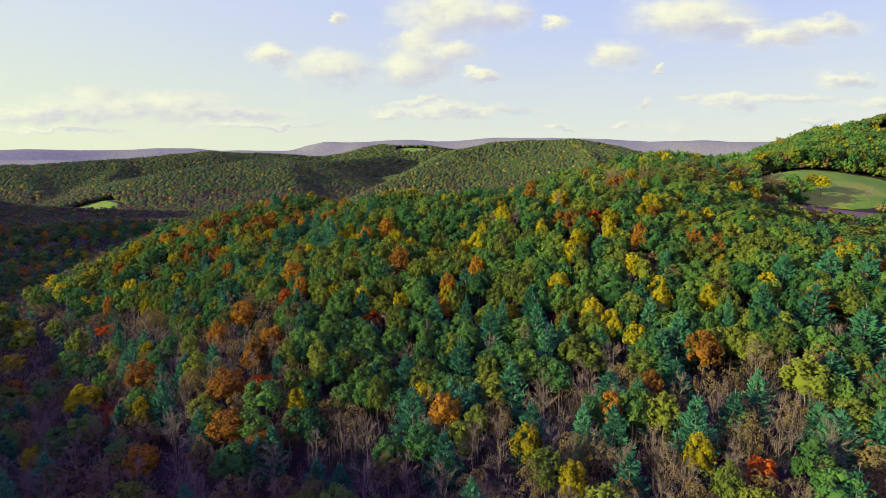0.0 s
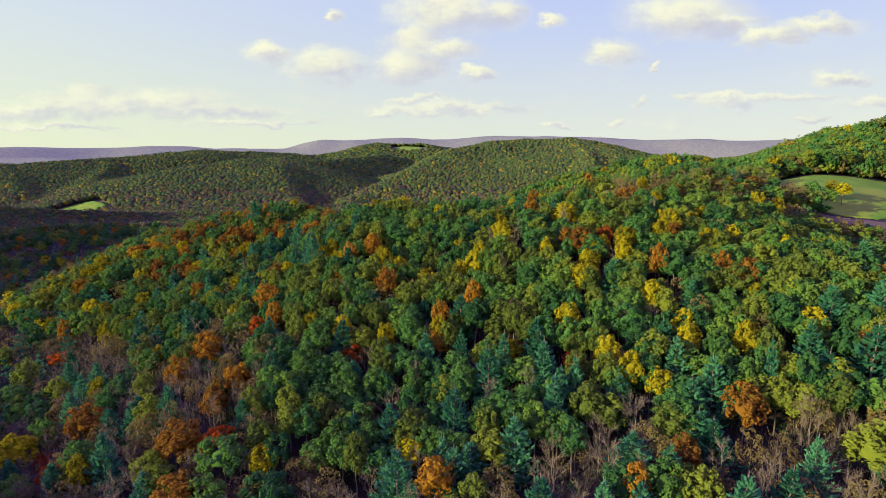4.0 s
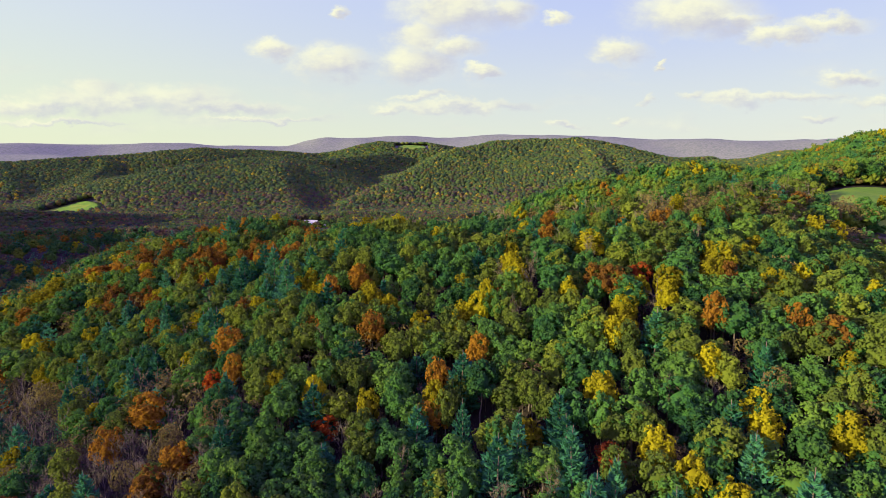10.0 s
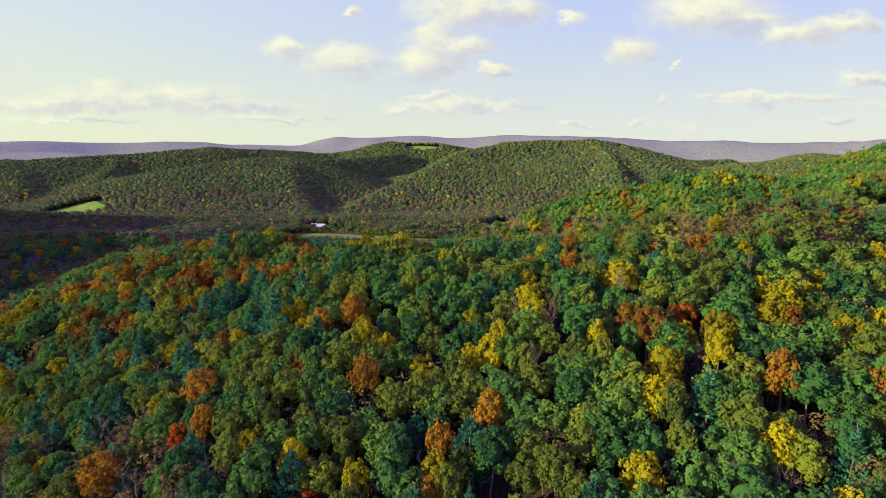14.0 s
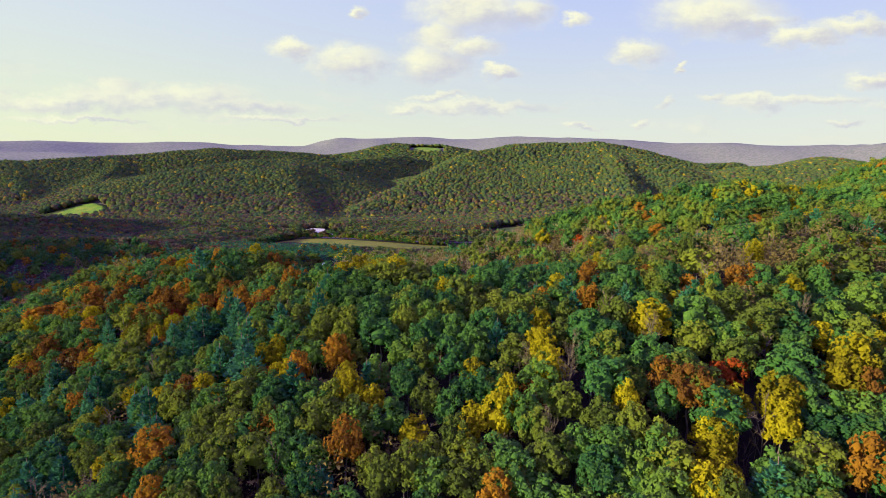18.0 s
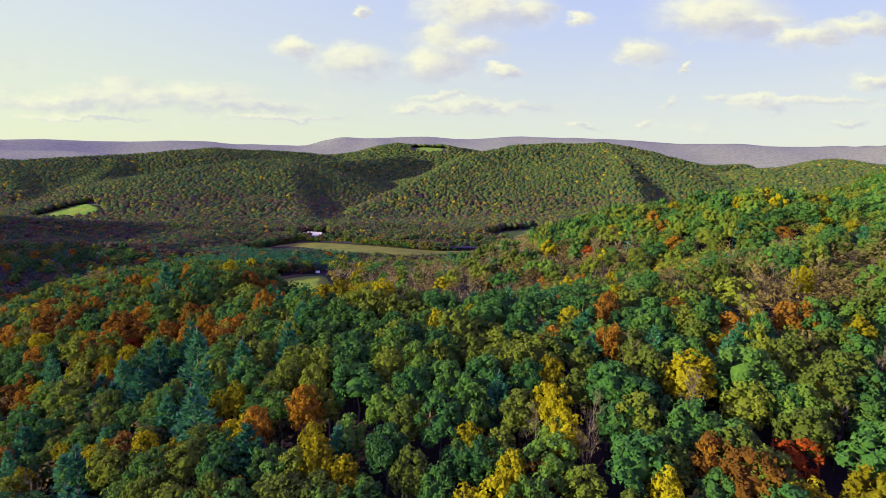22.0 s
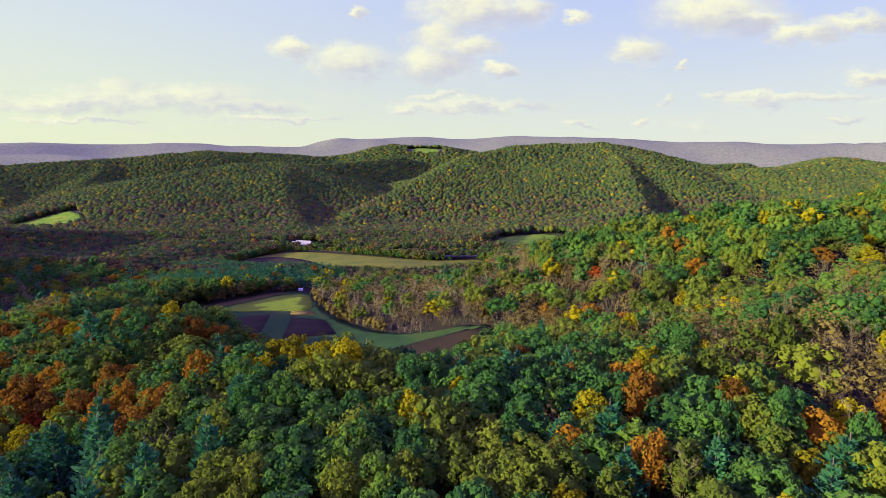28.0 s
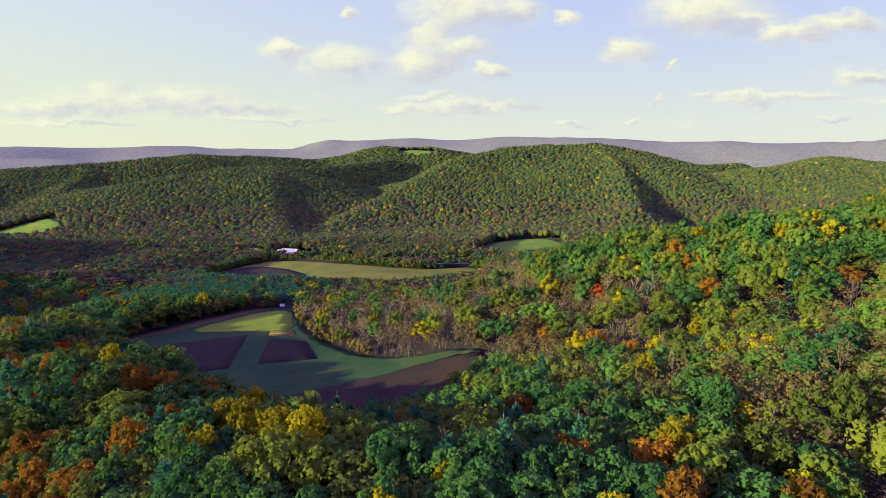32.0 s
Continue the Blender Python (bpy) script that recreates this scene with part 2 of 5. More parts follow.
# local swells and dips of the slopes: x, y, height, reach
SWELLS = [(82, 192, 9, 30), (-75, 192, -6, 45), (-5, 172, -4, 25), (30, 350, 6, 20), (-58, 284, -6, 28), (-124, 338, 6, 30), (58, 270, -6, 22), (-820, 1310, 18, 120),
          (-36, 294, 8, 18), (-60, 283, 3, 20), (-78, 334, 19, 20), (-10, 284, 1, 18), (-66, 258, 2, 18), (-115, 340, 5, 24)]


def ground(X, Y):
    """Height of the ground."""
    X, Y = np.asarray(X, float), np.asarray(Y, float)
    west = 1 - (1 - step(-310, -225, X)) * (1 - step(480, 640, Y))
    h = -36 + 31 * step(170, 340, Y + 0.10 * X) * west - 10 * step(560, 820, Y) - 5 * step(900, 1300, Y)
    h = h + 40 * step(1700, 3000, np.hypot(X, Y)) + 60 * step(900, 2600, X)
    for points, near, far, rounding in RIDGES.values():
        h = soft_max(h, crest(points, near, far, rounding, X, Y), 14.0)
    for points, near, far, rounding in FAR_RIDGES.values():
        h = soft_max(h, crest(points, near, far, rounding, X, Y), 40.0)
    for x, y, high, reach in SWELLS:
        h = h + high * np.exp(-((X - x) ** 2 + (Y - y) ** 2) / (2 * reach * reach))
    roll = 2.2 * np.sin(X / 41 + 1.3 * np.sin(Y / 57)) * np.sin(Y / 47 + 1.0) * step(30, 160, np.hypot(X + 70, Y - 470) - 40)
    far = step(700, 1400, np.hypot(X, Y))
    return h + roll * (1 - far) + far * (9 * np.sin(X / 130 + np.sin(Y / 170)) * np.sin(Y / 150 + 0.5 * np.sin(X / 90)))


def mesh_from(name, verts, faces_flat, per_face, mats=(), smooth=False, shade=None):
    """A mesh from arrays; shade: one number a face, kept as the attribute 'shade'."""
    me = bpy.data.meshes.new(name)
    n = len(faces_flat) // per_face
    me.vertices.add(len(verts))
    me.vertices.foreach_set("co", np.asarray(verts, np.float32).ravel())
    me.loops.add(len(faces_flat))
    me.loops.foreach_set("vertex_index", np.asarray(faces_flat, np.int32).ravel())
    me.polygons.add(n)
    me.polygons.foreach_set("loop_start", np.arange(n, dtype=np.int32) * per_face)
    if smooth:
        me.polygons.foreach_set("use_smooth", np.ones(n, bool))
    for m in mats:
        me.materials.append(m)
    if shade is not None:
        at = me.attributes.new("shade", "FLOAT", "FACE")
        at.data.foreach_set("value", np.asarray(shade, np.float32))
    me.update(calc_edges=True)
    return me


def part(name, bm, material, parent, label=""):
    me = bpy.data.meshes.new(name)
    bm.to_mesh(me)
    bm.free()
    me.materials.append(material)
    ob = new(name, me)
    ob.parent = parent
    if label:
        tagged(ob, label)
    return ob


# ---- materials ----
def start_material(name):
    m = bpy.data.materials.new(name)
    m.use_nodes = True
    nt = m.node_tree
    nt.nodes.clear()
    return m, nt


def link_in(nt, value, socket):
    if isinstance(value, (int, float)):
        socket.default_value = value
    elif isinstance(value, tuple):
        socket.default_value = (*value, 1) if len(value) == 3 and socket.type == "RGBA" else value
    else:
        nt.links.new(value, socket)


def mixed(nt, fac, a, b, blend="MIX"):
    n = nt.nodes.new("ShaderNodeMix")
    n.data_type, n.blend_type = "RGBA", blend
    for slot, value in ((0, fac), (6, a), (7, b)):
        link_in(nt, value, n.inputs[slot])
    return n.outputs[2]


def ranged(nt, value, lo, hi, out_lo=0.0, out_hi=1.0):
    n = nt.nodes.new("ShaderNodeMapRange")
    for slot, v in zip((0, 1, 2, 3, 4), (value, lo, hi, out_lo, out_hi)):
        link_in(nt, v, n.inputs[slot])
    return n.outputs[0]


def noise_tex(nt, scale, detail=3.0, rough=0.55, vector=None):
    n = nt.nodes.new("ShaderNodeTexNoise")
    n.inputs["Scale"].default_value, n.inputs["Detail"].default_value, n.inputs["Roughness"].default_value = scale, detail, rough
    if vector is None:
        vector = nt.nodes.new("ShaderNodeNewGeometry").outputs["Position"]
    nt.links.new(vector, n.inputs["Vector"])
    return n


def finish_diffuse(nt, color, rough=0.85, bump=None, metal=0.0, spec=0.3):
    bsdf = nt.nodes.new("ShaderNodeBsdfPrincipled")
    link_in(nt, color, bsdf.inputs["Base Color"])
    bsdf.inputs["Roughness"].default_value, bsdf.inputs["Metallic"].default_value = rough, metal
    bsdf.inputs["Specular IOR Level"].default_value = spec
    if bump is not None:
        b = nt.nodes.new("ShaderNodeBump")
        link_in(nt, bump[1], b.inputs["Strength"])
        b.inputs["Distance"].default_value = bump[2]
        nt.links.new(bump[0], b.inputs["Height"])
        nt.links.new(b.outputs[0], bsdf.inputs["Normal"])
    out = nt.nodes.new("ShaderNodeOutputMaterial")
    nt.links.new(bsdf.outputs[0], out.inputs["Surface"])


def leaf_material(name, dark, mid, light, own, see_through=0.38, speckle=0.4):
    """Foliage: colour varies from tree to tree (own: by object, else by the attribute), from clump to clump and from leaf to leaf."""
    m, nt = start_material(name)
    if own:
        tree = nt.nodes.new("ShaderNodeObjectInfo").outputs["Random"]
    else:
        at = nt.nodes.new("ShaderNodeAttribute")
        at.attribute_name = "shade"
        tree = at.outputs["Fac"]
    leaf = nt.nodes.new("ShaderNodeNewGeometry").outputs["Random Per Island"]
    clump = noise_tex(nt, 0.35, 2.0).outputs["Fac"]
    color = mixed(nt, ranged(nt, tree, 0.0, 0.6), dark, mid)
    color = mixed(nt, ranged(nt, tree, 0.5, 1.0, 0.0, 0.75), color, light)
    color = mixed(nt, ranged(nt, clump, 0.45, 0.75, 0.0, 0.5), color, light)
    color = mixed(nt, ranged(nt, leaf, 0.0, 1.0, 0.0, speckle), color, dark)
    diff = nt.nodes.new("ShaderNodeBsdfDiffuse")
    diff.inputs["Roughness"].default_value = 0.5
    trans = nt.nodes.new("ShaderNodeBsdfTranslucent")
    nt.links.new(color, diff.inputs["Color"])
    nt.links.new(color, trans.inputs["Color"])
    mix = nt.nodes.new("ShaderNodeMixShader")
    mix.inputs[0].default_value = see_through
    nt.links.new(diff.outputs[0], mix.inputs[1])
    nt.links.new(trans.outputs[0], mix.inputs[2])
    out = nt.nodes.new("ShaderNodeOutputMaterial")
    nt.links.new(mix.outputs[0], out.inputs["Surface"])
    return m


# dark, middle and light leaf colours of each kind of tree
LEAF = {
    "green": ((0.026, 0.084, 0.030), (0.058, 0.172, 0.042), (0.124, 0.246, 0.040)),
    "ash": ((0.037, 0.100, 0.028), (0.088, 0.198, 0.037), (0.165, 0.272, 0.038)),
    "lime": ((0.064, 0.100, 0.022), (0.122, 0.174, 0.028), (0.212, 0.262, 0.028)),
    "yellow": ((0.140, 0.130, 0.010), (0.272, 0.250, 0.012), (0.440, 0.400, 0.014)),
    "orange": ((0.122, 0.062, 0.016), (0.258, 0.126, 0.016), (0.400, 0.212, 0.018)),
    "red": ((0.150, 0.036, 0.014), (0.340, 0.070, 0.012), (0.480, 0.125, 0.014)),
    "pine": ((0.024, 0.098, 0.050), (0.048, 0.188, 0.086), (0.086, 0.258, 0.112)),
    "brown": ((0.096, 0.078, 0.034), (0.172, 0.140, 0.046), (0.245, 0.205, 0.058)),
}
# the same woods seen over a kilometre off: haze put into duller, bluer leaf colours
HAZED_LEAF = {
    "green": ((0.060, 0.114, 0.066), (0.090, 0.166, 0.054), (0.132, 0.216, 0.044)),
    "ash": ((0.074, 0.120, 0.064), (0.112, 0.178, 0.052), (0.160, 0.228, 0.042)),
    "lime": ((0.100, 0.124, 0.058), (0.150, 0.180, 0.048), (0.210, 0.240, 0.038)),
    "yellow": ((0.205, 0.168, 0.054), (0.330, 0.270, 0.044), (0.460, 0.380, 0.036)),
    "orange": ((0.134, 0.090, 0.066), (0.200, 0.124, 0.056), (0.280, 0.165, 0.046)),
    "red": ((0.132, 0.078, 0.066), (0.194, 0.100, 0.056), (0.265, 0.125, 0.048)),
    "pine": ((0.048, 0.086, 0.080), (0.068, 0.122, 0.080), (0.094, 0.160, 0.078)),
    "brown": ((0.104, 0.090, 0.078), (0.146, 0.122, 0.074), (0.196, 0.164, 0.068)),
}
LEAF_OWN = {k: leaf_material(k + "_leaves", *v, True) for k, v in LEAF.items()}
LEAF_FAR = {k: leaf_material(k + "_far_canopy", *v, False, see_through=0.5, speckle=0.10) for k, v in HAZED_LEAF.items()}
LEAF_ALL = {k: leaf_material(k + "_canopy", *v, False, speckle=0.25) for k, v in LEAF.items()}


def bark_material(name, a, b):
    m, nt = start_material(name)
    n = noise_tex(nt, 3.0, 4.0)
    finish_diffuse(nt, mixed(nt, ranged(nt, n.outputs["Fac"], 0.35, 0.65), a, b), 0.9, (n.outputs["Fac"], 0.5, 0.05))
    return m


BARK = bark_material("grey_bark", (0.07, 0.058, 0.050), (0.17, 0.14, 0.115))
TWIG = bark_material("pale_twigs", (0.082, 0.068, 0.048), (0.175, 0.142, 0.090))


# brighter copy of the twigs for the belt, sunlight put into the colour
SUNLIT_TWIG = bark_material("sunlit_tan_twigs", (0.150, 0.126, 0.070), (0.290, 0.245, 0.130))


def ground_material():
    """Leaf litter under the trees; far off, mottled woods; beyond 2.5 km, haze put into the colour."""
    m, nt = start_material("leaf_litter")
    geo = nt.nodes.new("ShaderNodeNewGeometry").outputs["Position"]
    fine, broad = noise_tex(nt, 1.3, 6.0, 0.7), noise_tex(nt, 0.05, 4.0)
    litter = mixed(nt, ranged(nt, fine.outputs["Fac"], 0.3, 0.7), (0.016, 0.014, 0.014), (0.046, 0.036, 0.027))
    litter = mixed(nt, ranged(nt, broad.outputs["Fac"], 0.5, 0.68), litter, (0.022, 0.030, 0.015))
    cell = nt.nodes.new("ShaderNodeTexVoronoi")
    cell.inputs["Scale"].default_value = 0.085
    nt.links.new(geo, cell.inputs["Vector"])
    tone = nt.nodes.new("ShaderNodeSeparateColor")
    nt.links.new(cell.outputs["Color"], tone.inputs[0])
    woods = mixed(nt, ranged(nt, tone.outputs[0], 0.2, 0.8), (0.075, 0.075, 0.06), (0.13, 0.125, 0.075))
    woods = mixed(nt, ranged(nt, tone.outputs[1], 0.72, 0.95, 0.0, 0.8), woods, (0.06, 0.10, 0.045))
    woods = mixed(nt, ranged(nt, noise_tex(nt, 0.004, 5.0).outputs["Fac"], 0.45, 0.62, 0.0, 0.5), woods, (0.16, 0.13, 0.12))
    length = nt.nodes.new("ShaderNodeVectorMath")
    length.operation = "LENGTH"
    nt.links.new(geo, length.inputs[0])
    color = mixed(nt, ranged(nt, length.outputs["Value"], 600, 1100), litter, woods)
    # far ridges: paler tone by distance, painted in place of haze
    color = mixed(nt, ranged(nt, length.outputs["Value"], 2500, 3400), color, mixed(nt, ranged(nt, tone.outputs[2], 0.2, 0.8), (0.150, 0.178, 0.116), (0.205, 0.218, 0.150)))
    finish_diffuse(nt, color, 0.95, (cell.outputs["Distance"], 0.2, 3.0), spec=0.1)
    return m


def field_material(name, a, b, row, angle=0.0, patchy=None):
    """Farm land: two tones in patches, with rows of the given spacing in metres."""
    m, nt = start_material(name)
    geo = nt.nodes.new("ShaderNodeNewGeometry").outputs["Position"]
    turn = nt.nodes.new("ShaderNodeMapping")
    turn.inputs["Rotation"].default_value = (0, 0, radians(angle))
    nt.links.new(geo, turn.inputs["Vector"])
    wave = nt.nodes.new("ShaderNodeTexWave")
    wave.inputs["Scale"].default_value = 0.314 / row
    wave.inputs["Distortion"].default_value = 1.2
    wave.inputs["Detail"].default_value = 2.0
    nt.links.new(turn.outputs[0], wave.inputs["Vector"])
    patch_n, grain = noise_tex(nt, 0.07, 5.0, 0.6), noise_tex(nt, 1.6, 4.0, 0.7)
    color = mixed(nt, ranged(nt, patch_n.outputs["Fac"], 0.35, 0.65), a, b)
    color = mixed(nt, ranged(nt, wave.outputs["Fac"], 0.0, 1.0, 0.0, 0.30), color, b)
    color = mixed(nt, ranged(nt, grain.outputs["Fac"], 0.4, 0.7, 0.0, 0.5), color, a)
    if patchy:
        color = mixed(nt, ranged(nt, noise_tex(nt, 0.035, 3.0).outputs["Fac"], 0.52, 0.62, 0.0, 0.7), color, patchy)
    finish_diffuse(nt, color, 0.95, (grain.outputs["Fac"], 0.6, 0.25), spec=0.15)
    return m


def plain_material(name, a, b, scale=2.0, rough=0.7, metal=0.0):
    m, nt = start_material(name)
    n = noise_tex(nt, scale, 5.0, 0.6)
    finish_diffuse(nt, mixed(nt, ranged(nt, n.outputs["Fac"], 0.35, 0.68), a, b), rough, (n.outputs["Fac"], 0.2, 0.03), metal)
    return m


# grass darkened: the tree shade on the near field is put into its colour
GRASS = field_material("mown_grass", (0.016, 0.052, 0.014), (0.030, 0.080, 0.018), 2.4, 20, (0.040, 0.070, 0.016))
# hay brightened: sunlight on that end of the field is put into its colour
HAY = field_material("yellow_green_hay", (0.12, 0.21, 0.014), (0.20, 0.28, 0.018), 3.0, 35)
# stubble browns darkened as well, with the field's shade in the colour
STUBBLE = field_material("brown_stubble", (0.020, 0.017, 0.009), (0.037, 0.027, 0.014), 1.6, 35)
TAN_DARK = field_material("weathered_tan_stubble", (0.060, 0.050, 0.018), (0.100, 0.082, 0.024), 1.8, 35)
TAN = field_material("dry_tan_stalks", (0.14, 0.115, 0.024), (0.21, 0.17, 0.035), 1.8, 35)
GOLD = field_material("golden_crop", (0.125, 0.148, 0.016), (0.195, 0.205, 0.020), 2.5, 10, (0.085, 0.130, 0.016))
MEADOW = field_material("pasture_grass", (0.085, 0.19, 0.014), (0.150, 0.26, 0.018), 3.0, 60, (0.20, 0.25, 0.024))
EARTH = field_material("bare_brown_earth", (0.085, 0.060, 0.042), (0.15, 0.11, 0.07), 1.5, 20)
GRAVEL = plain_material("pale_gravel", (0.20, 0.18, 0.16), (0.30, 0.28, 0.25), 0.8, 0.9)

# ---- ground ----
def grid_lines(lo, fine_lo, fine_hi, hi, fine, grow):
    out = list(np.arange(fine_lo, fine_hi + 0.01, fine))
    d = fine
    while out[-1] < hi:
        d *= grow
        out.append(min(out[-1] + d, hi))
    d = fine
    while out[0] > lo:
        d *= grow
        out.insert(0, max(out[0] - d, lo))
    return np.array(out)


gx = grid_lines(-4600, -330, 460, 4600, 6.0, 1.045)
gy = grid_lines(-900, 40, 640, 4900, 6.0, 1.03)
GX, GY = np.meshgrid(gx, gy)
GZ = ground(GX, GY)
nx, ny = len(gx), len(gy)
idx = np.arange(nx * ny).reshape(ny, nx)
quads = np.stack([idx[:-1, :-1], idx[:-1, 1:], idx[1:, 1:], idx[1:, :-1]], -1).reshape(-1, 4)
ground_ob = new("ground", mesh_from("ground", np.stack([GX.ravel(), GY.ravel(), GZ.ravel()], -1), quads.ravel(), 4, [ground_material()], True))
tagged(ground_ob, "rolling hills and valley with brown leaf litter", "ground", kind="structure")

# ---- fields ----
from mathutils.geometry import tessellate_polygon
NEAR_FIELD = [(-200, 498), (-172, 530), (-140, 568), (-118, 573), (-106, 565), (-89, 523), (-68, 494), (-35, 461), (-6, 449), (17, 446), (38, 428), (20, 400), (-8, 372), (-36, 357), (-60, 372), (-78, 384), (-104, 404), (-138, 432), (-178, 474)]
FAR_FIELD = [(-262, 745), (-244, 806), (-219, 836), (-167, 832), (-81, 788), (-27, 780), (28, 796), (62, 780), (35, 705), (-30, 662), (-110, 655), (-180, 662), (-235, 690)]
GREEN_FIELD = [(40, 862), (56, 930), (85, 1009), (144, 1035), (190, 1010), (180, 930), (150, 860), (90, 838)]
LEFT_FIELD = [(-800, 1050), (-772, 1100), (-732, 1135), (-640, 1045), (-690, 1005), (-740, 1000)]
MEADOW_FIELD = [(200, 322), (214, 350), (230, 382), (262, 396), (300, 402), (350, 410), (378, 392), (345, 350), (300, 330), (262, 318), (228, 312)]
EARTH_FIELD = [(172, 280), (192, 302), (222, 308), (260, 316), (285, 310), (262, 294), (232, 282), (202, 276)]


def rounded(points, times=2):
    pts = np.array(points, float)
    for _ in range(times):
        nxt = np.roll(pts, -1, 0)
        pts = np.stack([pts * 0.75 + nxt * 0.25, pts * 0.25 + nxt * 0.75], 1).reshape(-1, 2)
    return pts


def land_patch(name, points, material, lift, label, category, reach=14, soft=2):
    rim = rounded(points, soft + (soft > 1))
    wave = np.arange(len(rim)) * 1.7
    rim = rim + (0.5 if soft > 1 else 0.25) * np.column_stack([np.sin(wave) + np.sin(wave * 2.3 + 1), np.cos(wave * 1.4) + np.sin(wave * 3.1)])
    bm = bmesh.new()
    corners = [bm.verts.new((x, y, 0)) for x, y in rim]
    for tri in tessellate_polygon([[Vector((x, y, 0)) for x, y in rim]]):
        bm.faces.new([corners[i] for i in tri])
    for _ in range(7):
        long_edges = [e for e in bm.edges if e.calc_length() > reach]
        if not long_edges:
            break
        bmesh.ops.subdivide_edges(bm, edges=long_edges, cuts=1)
        bmesh.ops.triangulate(bm, faces=bm.faces[:])
    bmesh.ops.recalc_face_normals(bm, faces=bm.faces[:])
    if sum(f.normal.z for f in bm.faces) < 0:
        bmesh.ops.reverse_faces(bm, faces=bm.faces[:])
    flat = np.array([v.co[:2] for v in bm.verts])
    for v, z in zip(bm.verts, ground(flat[:, 0], flat[:, 1])):
        v.co.z = float(z) + lift
    border = [e for e in bm.edges if e.is_boundary]
    made = bmesh.ops.extrude_edge_only(bm, edges=border)
    for v in made["geom"]:
        if isinstance(v, bmesh.types.BMVert):
            v.co.z -= lift + 0.6
    for f in bm.faces:
        f.normal_update()
        f.smooth = abs(f.normal.z) > 0.5
    me = bpy.data.meshes.new(name)
    bm.to_mesh(me)
    bm.free()
    me.materials.append(material)
    ob = new(name, me)
    return tagged(ob, label, category, kind="structure")


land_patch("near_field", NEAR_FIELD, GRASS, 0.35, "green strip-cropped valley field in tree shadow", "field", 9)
land_patch("crop_strip", [(-194, 500), (-170, 529), (-140, 566), (-124, 570), (-129, 564), (-162, 521), (-186, 495)], TAN_DARK, 0.55, "narrow brown strip of harvested stubble", "field")
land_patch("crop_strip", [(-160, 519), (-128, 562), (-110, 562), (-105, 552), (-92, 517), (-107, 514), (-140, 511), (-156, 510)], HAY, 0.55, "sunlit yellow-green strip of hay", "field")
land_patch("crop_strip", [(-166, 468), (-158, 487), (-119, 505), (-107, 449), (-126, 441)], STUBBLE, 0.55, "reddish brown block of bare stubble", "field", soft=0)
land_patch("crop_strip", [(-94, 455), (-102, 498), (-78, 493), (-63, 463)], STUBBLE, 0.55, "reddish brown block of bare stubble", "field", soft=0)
land_patch("crop_strip", [(-105, 502), (-107, 513), (-93, 515), (-88, 505)], TAN, 0.58, "small golden patch of dry stalks", "field", soft=0)
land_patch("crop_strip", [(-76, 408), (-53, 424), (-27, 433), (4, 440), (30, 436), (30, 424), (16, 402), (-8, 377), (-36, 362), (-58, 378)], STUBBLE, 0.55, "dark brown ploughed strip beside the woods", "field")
land_patch("far_field", FAR_FIELD, GOLD, 0.35, "golden crop field beside the farm road", "field", 14)
land_patch("crop_strip", [(-258, 748), (-240, 800), (-215, 800), (-170, 768), (-125, 700), (-115, 662), (-178, 668), (-230, 694)], STUBBLE, 0.6, "brown harvested end of the golden field", "field")
land_patch("green_field", GREEN_FIELD, MEADOW, 1.6, "blue-green pasture at the foot of the hill", "field")
land_patch("left_field", LEFT_FIELD, MEADOW, 3.0, "bright green pasture in the side valley", "field")
land_patch("hilltop_field", [(-195, 2285), (-75, 2280), (-62, 2345), (-120, 2372), (-185, 2366)], MEADOW, 4.0, "small pale green field on the far hilltop", "field")
land_patch("meadow", MEADOW_FIELD, MEADOW, 0.4, "sunlit green hilltop pasture ringed by trees", "meadow", 8)
land_patch("garden_plot", EARTH_FIELD, EARTH, 0.45, "brown tilled plot below the pasture", "field")


def road_ribbon(name, points, width, material, lift, label):
    pts = np.array(points, float)
    t = np.linspace(0, len(pts) - 1, 12 * (len(pts) - 1) + 1)
    k = np.minimum(t.astype(int), len(pts) - 2)
    f = (t - k)[:, None]
    f = f * f * (3 - 2 * f) * 0.5 + f * 0.5
    line = pts[k] * (1 - f) + pts[k + 1] * f
    d = np.gradient(line, axis=0)
    side = np.stack([-d[:, 1], d[:, 0]], -1) / np.linalg.norm(d, axis=1)[:, None]
    rows = [line + side * w for w in (-width / 2 - 0.4, -width / 2, width / 2, width / 2 + 0.4)]
    verts = np.concatenate([np.column_stack([r, ground(r[:, 0], r[:, 1]) + z]) for r, z in zip(rows, (-0.3, lift, lift, -0.3))])
    n = len(line)
    i = np.arange(n - 1)
    faces = np.concatenate([np.stack([i + a * n, i + 1 + a * n, i + 1 + (a + 1) * n, i + (a + 1) * n], -1) for a in range(3)])
    return tagged(new(name, mesh_from(name, verts, faces.ravel(), 4, [material], True)), label, "road", kind="structure")


ROAD_LINE = [(-420, 860), (-350, 868), (-296, 872), (-253, 870), (-212, 850), (-166, 842), (-71, 812), (47, 822), (140, 850)]
road_ribbon("road", ROAD_LINE, 4.2, GRAVEL, 0.45, "pale gravel farm road along the valley")


